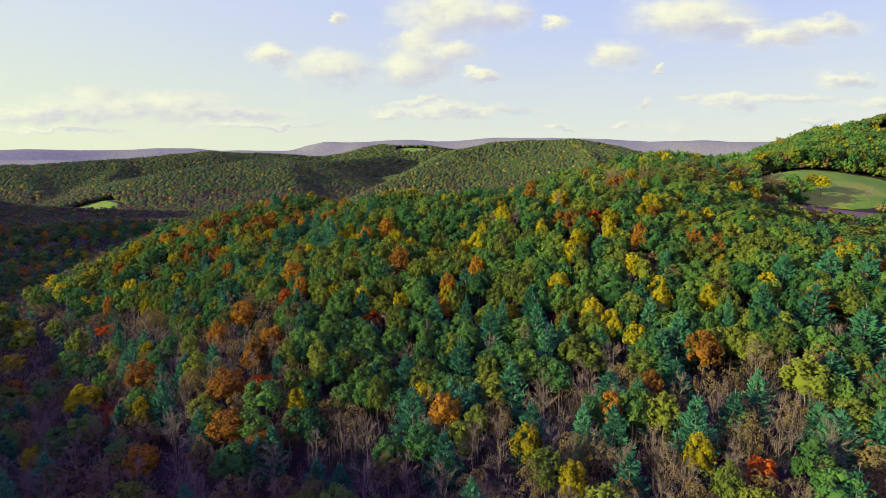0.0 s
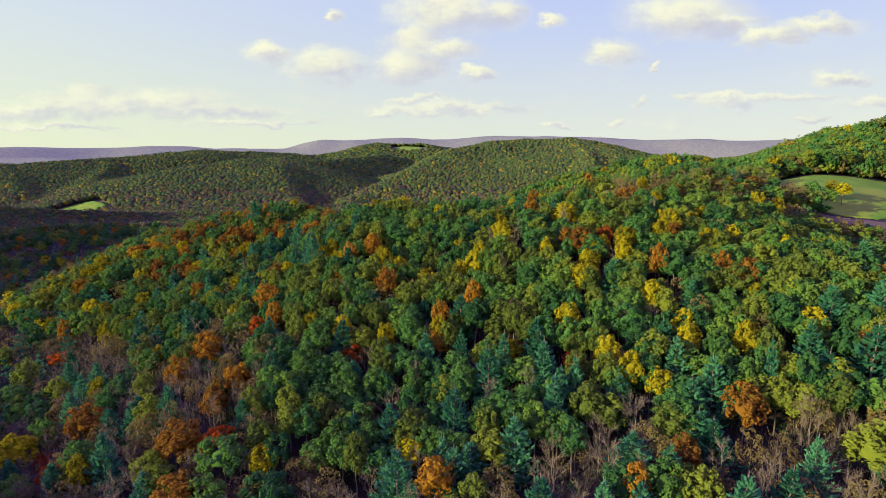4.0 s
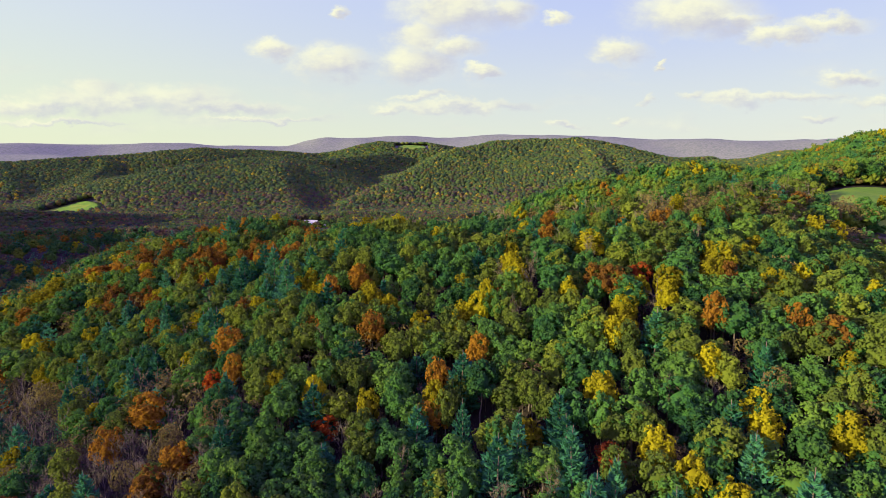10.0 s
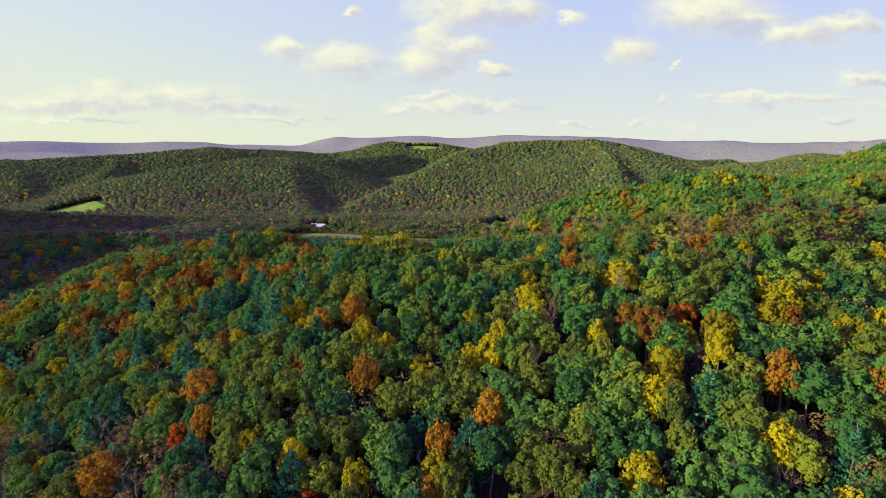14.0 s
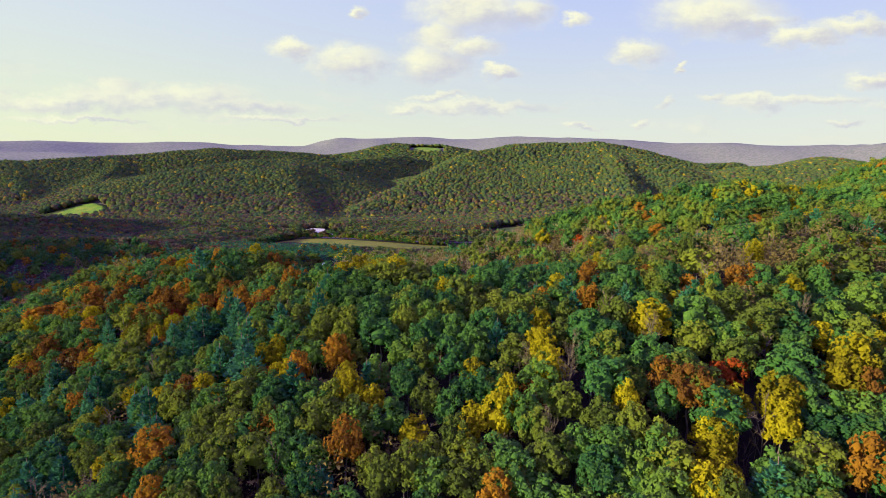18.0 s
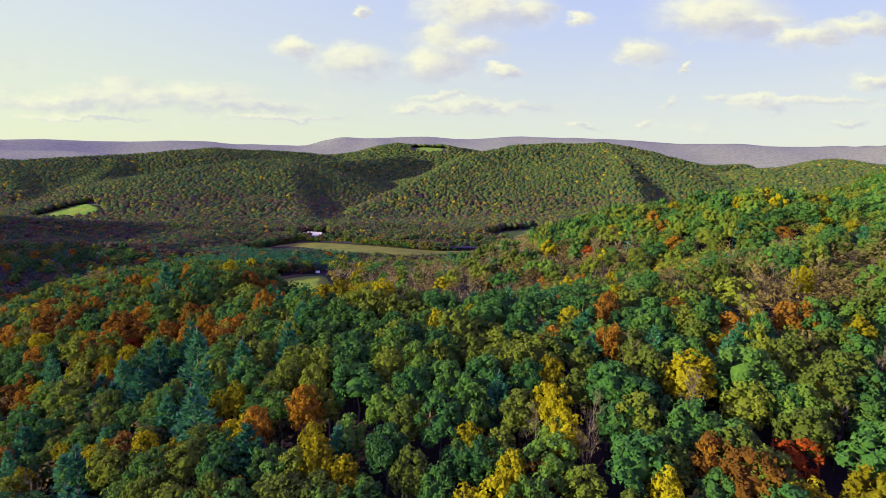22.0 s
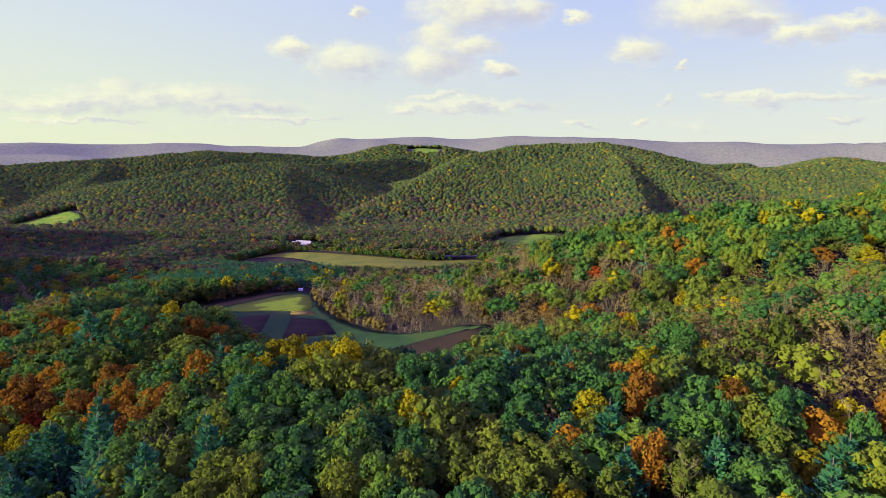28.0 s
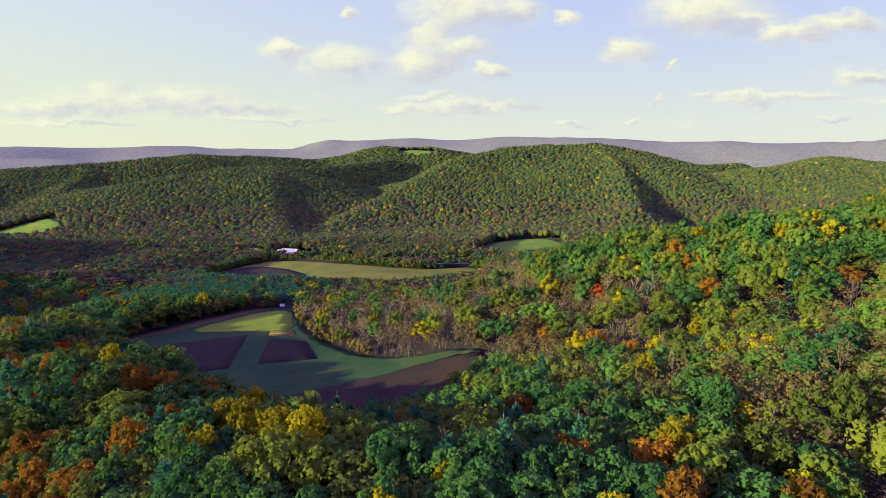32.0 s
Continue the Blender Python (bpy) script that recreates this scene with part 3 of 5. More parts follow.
def inside(points, X, Y, grow=0.0):
    pts = np.array(points, float)
    mid = pts.mean(0)
    d = pts - mid
    pts = mid + d * (1 + grow / np.linalg.norm(d, axis=1, keepdims=True))
    hit = np.zeros(X.shape, bool)
    for (x0, y0), (x1, y1) in zip(pts, np.roll(pts, -1, 0)):
        cross = ((y0 > Y) != (y1 > Y)) & (X < (x1 - x0) * (Y - y0) / (y1 - y0 + 1e-9) + x0)
        hit ^= cross
    return hit


def open_land(X, Y):
    hit = np.zeros(X.shape, bool)
    for poly, grow in ((NEAR_FIELD, 1), (FAR_FIELD, 2), (GREEN_FIELD, 1), (LEFT_FIELD, 1), (MEADOW_FIELD, 4), (EARTH_FIELD, 3)):
        hit |= inside(poly, X, Y, grow)
    for (x0, y0), (x1, y1) in zip(ROAD_LINE, ROAD_LINE[1:]):
        s = np.clip(((X - x0) * (x1 - x0) + (Y - y0) * (y1 - y0)) / ((x1 - x0) ** 2 + (y1 - y0) ** 2), 0, 1)
        hit |= np.hypot(X - x0 - s * (x1 - x0), Y - y0 - s * (y1 - y0)) < 8
    hit |= np.hypot(X + 212, Y - 868) < 26
    hit |= np.hypot(X + 180, Y - 858) < 14
    hit |= np.hypot(X + 262, Y - 884) < 12
    hit |= np.hypot(X + 119, Y - 573) < 7
    hit |= np.hypot(X + 575, Y - 975) < 16
    hit |= (np.abs(X + 130) < 75) & (np.abs(Y - 2330) < 60)
    return hit


# ---- trees ----
def ball(level):
    bm = bmesh.new()
    bmesh.ops.create_icosphere(bm, subdivisions=level, radius=1)
    v = np.array([p.co[:] for p in bm.verts])
    f = np.array([[p.index for p in q.verts] for q in bm.faces])
    bm.free()
    return v, f


BALL, BALL_F = ball(1)
OCTA = np.array([(1, 0, 0), (0, 1, 0), (-1, 0, 0), (0, -1, 0), (0, 0, 1), (0, 0, -1)], float)
OCTA_F = np.array([(0, 1, 4), (1, 2, 4), (2, 3, 4), (3, 0, 4), (1, 0, 5), (2, 1, 5), (3, 2, 5), (0, 3, 5)])


def unit(v):
    return v / (np.linalg.norm(v, axis=-1, keepdims=True) + 1e-9)


def leaf_sprays(r, centers, normals, size, stray=0.4):
    """Small leaf sprays: one three-cornered blade for each centre."""
    n = len(centers)
    nrm = unit(normals + r.normal(0, stray, (n, 3)))
    a = unit(np.cross(nrm, r.normal(0, 1, (n, 3))))
    b = np.cross(nrm, a)
    s = size * r.uniform(0.7, 1.35, n)[:, None]
    v = np.stack([centers - a * s * 0.85 - b * s * 0.55, centers + a * s * 0.85 - b * s * 0.45, centers + b * s], 1).reshape(-1, 3)
    return v, np.arange(3 * n).reshape(-1, 3)


def needle_sprays(r, centers, along, size):
    """Plumes of needles: narrow folded blades that lie along the bough and tip upwards."""
    n = len(centers)
    a = unit(along + r.normal(0, 0.40, (n, 3)))
    b = unit(np.cross(a, np.array([0, 0, 1.0]) + r.normal(0, 0.6, (n, 3))))
    s = size * r.uniform(0.6, 1.3, n)[:, None]
    drop = np.array([0, 0, 1.0]) * s * 0.16
    v = np.stack([centers - a * s * 0.7, centers - b * s * 0.36 + a * s * 0.2 - drop, centers + a * s, centers + b * s * 0.36 + a * s * 0.2 - drop], 1).reshape(-1, 3)
    k = np.arange(n)[:, None] * 4
    return v, np.concatenate([k + np.array([0, 1, 2]), k + np.array([0, 2, 3])], 1).reshape(-1, 3)


def join_arrays(pieces):
    vs, fs, base = [], [], 0
    for v, f in pieces:
        vs.append(v)
        fs.append(f + base)
        base += len(v)
    return np.concatenate(vs), np.concatenate(fs)


def leafy_crown(seed, lobes, leaves, size, narrow=1.0, core=0.62, stray=0.50):
    """A broadleaf crown: a rounded, uneven dome of many small lobes of leaf sprays, about 4.4 m in radius, from 7 to 16 m above the ground."""
    r = np.random.default_rng(seed)
    swell = unit(r.normal(0, 1, (5, 3)))
    amount = r.uniform(-0.16, 0.20, 5)
    pieces = []
    if core:
        inner = BALL * r.uniform(0.52, 0.64, (len(BALL), 1)) * np.array([4.0 * narrow, 4.0 * narrow, 4.2])
        pieces.append((inner + np.array([0, 0, 10.6]), BALL_F))
    for k in range(lobes):
        up = 1 - 1.66 * (k + 0.5) / lobes + r.uniform(-0.06, 0.06)
        turn = k * 2.4 + r.uniform(-0.5, 0.5)
        flat = math.sqrt(max(0.0, 1 - up * up))
        way = np.array([flat * math.cos(turn), flat * math.sin(turn), up])
        reach = r.uniform(0.64, 0.92) * (1 + float(np.sum(amount * np.clip(swell @ way, 0, 1) ** 2)))
        c = way * reach * np.array([4.1 * narrow, 4.1 * narrow, 5.0 if up > 0 else 4.0]) + np.array([0, 0, 10.8])
        rad = 6.9 / math.sqrt(lobes) * r.uniform(0.7, 1.2) * (0.8 + 0.2 * narrow)
        if core:
            pieces.append((OCTA * rad * core * r.uniform(0.85, 1.1, (len(OCTA), 1)) + c, OCTA_F))
        d = unit(r.normal(0, 1, (leaves, 3)) + 0.85 * way + np.array([0, 0, 0.30]))
        spot = c + d * rad * r.uniform(0.82, 1.08, (leaves, 1))
        pieces.append(leaf_sprays(r, spot, d, size, stray))
    return join_arrays(pieces)


def thin_crown(seed, lobes, leaves, size):
    """A crown that has shed most of its leaves: fine boughs with scattered sprays."""
    return join_arrays([leafy_crown(seed, lobes, leaves, size, 0.95, 0, 0.6), bare_branches(seed + 7, 9, 3, 3, 0.045)])


def far_crown(seed, leaves):
    """A far crown: a lumpy rounded mass with a few sprays on it."""
    r = np.random.default_rng(seed)
    wide = np.array([4.4, 4.4, 6.2]) * r.uniform(0.88, 1.12, 3)
    lump = BALL * r.uniform(0.84, 1.02, (len(BALL), 1)) * wide + np.array([0, 0, 10.5])
    d = unit(r.normal(0, 1, (leaves, 3)) + np.array([0, 0, 0.5]))
    return join_arrays([(lump, BALL_F), leaf_sprays(r, d * wide * r.uniform(0.86, 1.08, (leaves, 1)) + np.array([0, 0, 10.5]), d, 1.25, 0.25)])


def pine_crown(seed, whorls, arms, tufts, size, spread=1.0):
    """A white pine: layers of boughs clothed in upturned plumes of needles, broad below and rounded above."""
    r = np.random.default_rng(seed)
    pieces = []
    for k in range(whorls):
        h = k / (whorls - 1)
        z = 2.6 + 13.6 * h
        reach = spread * (4.3 * (1 - h ** 1.35) ** 0.85 * (0.75 + 0.25 * min(1.0, h / 0.2)) + 0.45)
        count = max(3, round(arms * (1 - 0.45 * h)))
        for a in range(count):
            turn = a * 6.283 / count + k * 1.1 + r.uniform(-0.35, 0.35)
            ln = reach * r.uniform(0.72, 1.18)
            t = r.uniform(0.12, 1.0, tufts) ** 0.75
            out = np.tile([math.cos(turn), math.sin(turn), 0.0], (tufts, 1))
            side = np.tile([-math.sin(turn), math.cos(turn), 0.0], (tufts, 1))
            c = out * (ln * t)[:, None] + side * r.normal(0, 0.34, (tufts, 1)) * (0.5 + ln * (1.15 - t))[:, None] * 0.75
            c[:, 2] += z + r.uniform(-0.4, 0.4) + 0.50 * ln * t * t - 0.22 * ln * t + r.normal(0, 0.28, tufts)
            pieces.append(needle_sprays(r, c, out * 0.9 + side * r.normal(0, 0.5, (tufts, 1)) + np.array([0, 0, 0.7]), size))
    return join_arrays(pieces)


def stick(p, q, r0, r1, sides=3):
    p, q = np.asarray(p, float), np.asarray(q, float)
    d = unit(q - p)
    a = unit(np.cross(d, [0.3, 0.9, 0.2]))
    b = np.cross(d, a)
    ang = np.arange(sides) * 2 * math.pi / sides
    ring = np.cos(ang)[:, None] * a + np.sin(ang)[:, None] * b
    v = np.concatenate([p + ring * r0, q + ring * r1])
    i = np.arange(sides)
    j = (i + 1) % sides
    return v, np.concatenate([np.stack([i, j, j + sides], -1), np.stack([i, j + sides, i + sides], -1)])


def trunk_shape(seed, height, r0, limbs, reach):
    r = np.random.default_rng(seed)
    pieces = []
    p = np.array([0, 0, -0.6])
    steps = 4
    line = [p]
    for k in range(1, steps + 1):
        line.append(np.array([r.normal(0, 0.22), r.normal(0, 0.22), height * k / steps]))
    for k in range(steps):
        pieces.append(stick(line[k], line[k + 1], r0 * (1 - 0.75 * k / steps), r0 * (1 - 0.75 * (k + 1) / steps), 6))
    for k in range(limbs):
        h = r.uniform(0.45, 0.95)
        base = line[2] * (1 - h) + line[4] * h if h > 0.5 else line[2]
        turn = k * 2.4 + r.uniform(-0.4, 0.4)
        tip = base + np.array([math.cos(turn) * reach, math.sin(turn) * reach, reach * r.uniform(0.5, 1.1)])
        pieces.append(stick(base, tip, r0 * 0.35, r0 * 0.08, 4))
    return join_arrays(pieces)


def strip(p, q, wide, r):
    """A thin twig as a narrow tapered strip."""
    w = unit(np.cross(q - p, r.normal(0, 1, 3))) * wide
    return np.array([p - w, p + w, q + w * 0.35, q - w * 0.35]), np.array([[0, 1, 2], [0, 2, 3]])


def bare_branches(seed, limbs, forks, twigs, thick):
    """Leafless boughs: upswept limbs that fork into branches and a haze of fine twigs."""
    r = np.random.default_rng(seed)
    pieces = []
    for k in range(limbs):
        h = 4.0 + 8.5 * (k + r.random()) / limbs
        turn = k * 2.4 + r.uniform(-0.5, 0.5)
        ln = r.uniform(3.2, 5.0) * (1.2 - h / 20)
        lean = r.uniform(0.45, 1.15)
        base = np.array([0, 0, h])
        tip = base + ln * np.array([math.cos(turn) * math.sin(lean), math.sin(turn) * math.sin(lean), math.cos(lean)])
        pieces.append(stick(base, tip, thick * 1.6, thick * 0.6))
        for _ in range(forks):
            b0 = base + (tip - base) * r.uniform(0.3, 1.0)
            d = unit(unit(tip - base) + r.normal(0, 0.5, 3) + np.array([0, 0, 0.25]))
            b1 = b0 + d * ln * r.uniform(0.35, 0.6)
            pieces.append(strip(b0, b1, thick * 0.8, r))
            for _ in range(twigs):
                c0 = b0 + (b1 - b0) * r.uniform(0.0, 1.0)
                d2 = unit(d + r.normal(0, 0.45, 3) + np.array([0, 0, 0.3]))
                pieces.append(strip(c0, c0 + d2 * r.uniform(0.7, 1.7), thick * 0.62, r))
    return join_arrays(pieces)


def sapling(seed, stems, leaves):
    """A clump of thin upright stems with a few small leaves."""
    r = np.random.default_rng(seed)
    pieces = []
    for _ in range(stems):
        p = np.array([r.normal(0, 1.0), r.normal(0, 1.0), -0.2])
        q = p + np.array([r.normal(0, 0.9), r.normal(0, 0.9), r.uniform(2.2, 5.2)])
        pieces.append(strip(p, q, 0.034, r))
        for _ in range(3):
            c = p + (q - p) * r.uniform(0.4, 1.0)
            pieces.append(strip(c, c + np.array([r.normal(0, 0.6), r.normal(0, 0.6), r.uniform(0.7, 1.5)]), 0.024, r))
    spot = np.column_stack([r.normal(0, 1.5, leaves), r.normal(0, 1.5, leaves), r.uniform(0.3, 3.6, leaves)])
    pieces.append(leaf_sprays(r, spot, spot * np.array([0.3, 0.3, 0.1]) + np.array([0, 0, 0.7]), 0.34))
    return join_arrays(pieces)


def species_field(x, y, seed, size):
    """Smooth random field between 0 and 1 over the plan."""
    r = np.random.default_rng(seed)
    out = np.zeros(np.shape(x))
    for k in range(4):
        ang, ph = r.uniform(0, 6.283), r.uniform(0, 6.283)
        out = out + np.sin((np.cos(ang) * x + np.sin(ang) * y) / size * (1 + 0.6 * k) * 6.283 + ph)
    return 0.5 + 0.5 * np.clip(out / 2.6, -1, 1)


KINDS = ["green", "lime", "yellow", "orange", "red", "pine", "bare", "brown", "ash"]
MIXES = {
    "slope": (0.58, 0.26, 0.055, 0.014, 0.006, 0.045, 0.03, 0.05),
    "upper_slope": (0.46, 0.36, 0.085, 0.014, 0.005, 0.035, 0.02, 0.04),
    "hollow": (0.05, 0.05, 0.012, 0.012, 0.008, 0.13, 0.52, 0.218),
    "dark_hollow": (0.06, 0.05, 0.02, 0.014, 0.008, 0.09, 0.56, 0.20),
    "left_slope": (0.36, 0.25, 0.07, 0.015, 0.006, 0.21, 0.05, 0.05),
    "left_crest": (0.32, 0.20, 0.13, 0.22, 0.05, 0.03, 0.02, 0.03),
    "saddle": (0.14, 0.11, 0.03, 0.015, 0.004, 0.02, 0.26, 0.42),
    "belt": (0.05, 0.07, 0.006, 0.004, 0.0, 0.01, 0.60, 0.26),
    "pine_belt": (0.08, 0.03, 0.02, 0.03, 0.01, 0.74, 0.04, 0.05),
    "right_hill": (0.60, 0.28, 0.042, 0.012, 0.0, 0.03, 0.01, 0.03),
    "dark_hill": (0.24, 0.08, 0.03, 0.06, 0.02, 0.20, 0.15, 0.22),
    "far": (0.60, 0.30, 0.034, 0.006, 0.0, 0.03, 0.0, 0.03),
    "foot": (0.34, 0.24, 0.04, 0.035, 0.004, 0.06, 0.05, 0.235),
}


def zone_of(x, y):
    z = np.full(x.shape, "slope", dtype="U12")
    z[(y > 180) & (y < 285) & (x > -45)] = "upper_slope"
    z[y > 640] = "far"
    z[(y > 640) & (ground(x, y) < 22)] = "foot"
    near = y <= 640
    z[near & (x > 90) & (y > 380)] = "right_hill"
    z[near & (x > 70) & (y > 255) & (y <= 400) & (x < 230)] = "saddle"
    z[near & (x > 230)] = "right_hill"
    z[near & (y > 400) & (x > -112) & (x <= 62)] = "belt"
    z[near & (x > 40) & (x <= 110) & (y > 300) & (y < 470)] = "saddle"
    z[near & (x < -60) & (y <= 262)] = "left_slope"
    z[near & (x < -60) & (y > 262) & (y < 400)] = "left_crest"
    z[(x < -95) & (x > -340) & (y > 575) & (y < 665)] = "pine_belt"
    z[near & (y < 142 - 0.12 * x) & (x > -60)] = "hollow"
    z[near & (y < 185 - 0.35 * x) & (x <= -50)] = "dark_hollow"
    z[(x < -205) & (y < 480)] = "dark_hollow"
    z[(x < -225) & (y > 380) & (y < 900)] = "dark_hill"
    return z


def pick_kinds(x, y, r):
    z = zone_of(x, y)
    out = np.zeros(len(x), int)
    lean = species_field(x, y, 11, 60.0)
    lean2 = species_field(x, y, 12, 45.0)
    lean3 = species_field(x, y, 13, 38.0)
    for name, shares in MIXES.items():
        k = np.where(z == name)[0]
        if not len(k):
            continue
        w = np.tile(np.array(shares), (len(k), 1))
        w[:, 0] *= 0.4 + 1.4 * lean[k]
        w[:, 1] *= 0.4 + 1.4 * (1 - lean[k])
        w[:, 2] *= 0.2 + 2.6 * lean2[k] ** 2
        w[:, 3] *= 0.2 + 2.4 * lean3[k] ** 2
        w[:, 5] *= 0.3 + 2.2 * (1 - lean2[k]) ** 2
        w[:, 6] *= 0.3 + 2.2 * (1 - lean3[k]) ** 2
        w /= w.sum(1, keepdims=True)
        out[k] = (r.random((len(k), 1)) > np.cumsum(w, 1)).sum(1).clip(0, 7)
    turn = (out == 0) & (r.random(len(x)) < 0.25 + 0.4 * lean2)
    out[turn] = 8
    return out


# trees that stand out, by their place: x, y and crown radius
YELLOW_SPOTS = [(-122, 163, 6.0), (20, 117, 4.2), (-225, 290, 5.3), (-200, 262, 3.6), (56, 105, 3.1), (28, 104, 2.8), (51, 150, 2.4), (-94, 149, 2.2), (47, 187, 2.7), (40, 173, 4.4), (85, 208, 4.8), (80, 203, 4.4), (66, 199, 4.6), (52, 227, 5.8), (40, 205, 3.3), (-31, 189, 3.3), (-16, 184, 2.2), (65, 173, 2.4), (144, 252, 4.0), (156, 256, 3.1), (27, 236, 2.2), (17, 213, 2.7), (188, 442, 4.8), (169, 435, 3.4), (201, 408, 3.1), (203, 416, 3.1), (343, 1131, 6.0), (53, 279, 4.3), (-4, 458, 5.5), (2, 419, 5.3)]
YELLOW_SPOTS_B = [(-106, 583, 5.4), (-51, 342, 5.9), (-23, 288, 4.8), (-72, 370, 5.3), (-37, 499, 4.9), (339, 1060, 6.0), (66, 328, 2.2), (-31, 291, 4.8), (-38, 298, 4.6), (-16, 284, 4.6), (26, 225, 3.2)]
LIME_SPOTS = [(58, 97, 3.5), (-20, 143, 3.7), (88, 118, 6.0), (-41, 160, 4.1), (-20, 191, 3.0), (-4, 202, 3.8), (25, 177, 4.3), (31, 181, 3.8), (4, 180, 3.2), (-94, 182, 4.0), (65, 272, 4.5), (82, 278, 3.2), (104, 397, 4.2), (142, 375, 3.7)]
GREEN_SPOTS = [(-39, 136, 6.0), (-6, 124, 5.2), (-54, 146, 6.0), (-35, 155, 4.5), (-33, 215, 4.1), (-9, 184, 4.0), (-39, 185, 4.7), (76, 183, 5.1), (32, 193, 4.9), (71, 205, 6.0), (62, 226, 6.0), (4, 227, 5.3), (13, 184, 4.6), (55, 249, 3.0), (66, 250, 2.8), (75, 245, 2.7), (87, 232, 4.2), (37, 211, 5.5), (37, 227, 5.3), (-15, 240, 6.0), (-3, 237, 4.6), (13, 238, 4.6), (22, 235, 4.4), (5, 238, 4.6), (-6, 222, 4.6), (35, 331, 6.0), (45, 314, 5.7), (13, 342, 6.0), (0, 277, 4.6), (17, 273, 4.4)]
GREEN_SPOTS_B = [(42, 263, 4.7), (31, 436, 6.0), (68, 293, 3.5), (-148, 388, 6.0), (-186, 420, 6.0), (-101, 356, 6.0), (-44, 296, 5.1), (27, 271, 4.3)]
ORANGE_SPOTS = [(-62, 137, 6.0), (-68, 152, 6.0), (-106, 171, 6.0), (71, 134, 4.7), (-84, 184, 4.2), (-78, 193, 5.5), (-161, 240, 3.3), (54, 126, 2.7), (-58, 203, 3.2), (-18, 208, 4.5), (-173, 382, 5.3), (-59, 280, 2.4), (-64, 215, 5.0), (90, 181, 2.5), (83, 201, 2.7), (72, 185, 3.6), (2, 190, 2.8), (13, 194, 3.1), (84, 248, 4.9), (45, 259, 4.2), (-170, 364, 5.6), (-87, 288, 3.4), (-97, 437, 6.0), (41, 243, 3.0), (81, 381, 4.3), (61, 257, 3.2), (-26, 235, 4.5), (49, 210, 3.0), (-35, 231, 2.5), (-201, 427, 3.5)]
ORANGE_SPOTS_B = [(-56, 291, 4.0), (-56, 305, 3.0), (-165, 383, 5.0), (-98, 398, 6.0), (-146, 434, 5.7), (-202, 480, 6.0), (-117, 352, 4.8), (34, 275, 2.8), (-73, 286, 2.9), (28, 355, 3.5)]
RED_SPOTS = [(-59, 154, 4.5), (39, 160, 3.4), (-27, 183, 3.3), (-221, 543, 6.0), (-64, 203, 2.8), (62, 210, 3.1), (-183, 432, 5.7), (-94, 315, 2.6), (-124, 340, 5.0), (-59, 281, 3.4), (-108, 322, 3.6)]
PINE_SPOTS = [(-88, 151, 5.0), (58, 111, 5.5), (-9, 135, 6.0), (19, 138, 5.6), (5, 151, 4.9), (-12, 151, 4.9), (30, 159, 5.1), (67, 141, 4.9), (15, 162, 5.6), (-3, 176, 5.0), (120, 156, 6.0), (130, 153, 6.0), (106, 156, 6.0), (30, 146, 4.2), (81, 141, 2.3), (104, 139, 6.0), (111, 130, 6.0), (93, 145, 5.0), (37, 152, 3.5), (-80, 271, 5.7), (-73, 277, 5.1), (-55, 248, 5.0), (-87, 265, 4.9), (20, 167, 3.4), (8, 174, 3.0), (-97, 238, 3.5), (-149, 411, 6.0), (-76, 256, 6.0), (-66, 267, 5.8), (-47, 253, 5.2)]
PINE_SPOTS_B = [(-36, 255, 4.5), (-52, 238, 6.0), (-115, 274, 3.5), (-2, 375, 6.0), (-14, 351, 4.7), (-16, 309, 4.2), (-104, 317, 6.0), (-151, 447, 6.0), (42, 355, 3.8)]
BARE_SPOTS = [(-21, 129, 5.4), (7, 120, 5.7), (-1, 112, 4.7), (48, 139, 5.7), (73, 104, 5.0), (82, 101, 5.4), (48, 103, 3.7), (38, 128, 5.3), (-81, 124, 6.0), (-20, 116, 6.0), (-12, 160, 4.6), (81, 127, 4.4), (79, 109, 3.9), (14, 123, 4.4), (-34, 126, 4.5), (27, 133, 4.7), (-78, 137, 6.0), (-45, 124, 5.9), (-106, 136, 6.0), (60, 123, 2.9), (-150, 216, 6.0), (-205, 256, 6.0), (22, 222, 3.1), (32, 220, 3.0), (51, 227, 2.6), (24, 203, 2.3), (-87, 253, 3.1), (-6, 168, 2.9), (50, 221, 3.5), (30, 215, 2.9)]
BARE_SPOTS_B = [(86, 225, 2.8), (55, 771, 6.0), (70, 371, 4.1), (20, 424, 6.0), (-17, 446, 6.0), (87, 366, 4.0), (84, 402, 4.3), (118, 378, 4.2), (-40, 477, 6.0)]

SPOTS = [("yellow", YELLOW_SPOTS + YELLOW_SPOTS_B), ("lime", LIME_SPOTS), ("green", GREEN_SPOTS + GREEN_SPOTS_B), ("orange", ORANGE_SPOTS + ORANGE_SPOTS_B),
         ("red", RED_SPOTS), ("pine", PINE_SPOTS + PINE_SPOTS_B), ("bare", BARE_SPOTS + BARE_SPOTS_B)]
NAMES = {"green": "oak_tree", "lime": "hickory_tree", "yellow": "poplar_tree", "orange": "maple_tree", "red": "red_maple_tree", "pine": "pine_tree", "bare": "bare_tree", "brown": "beech_tree", "ash": "ash_tree"}
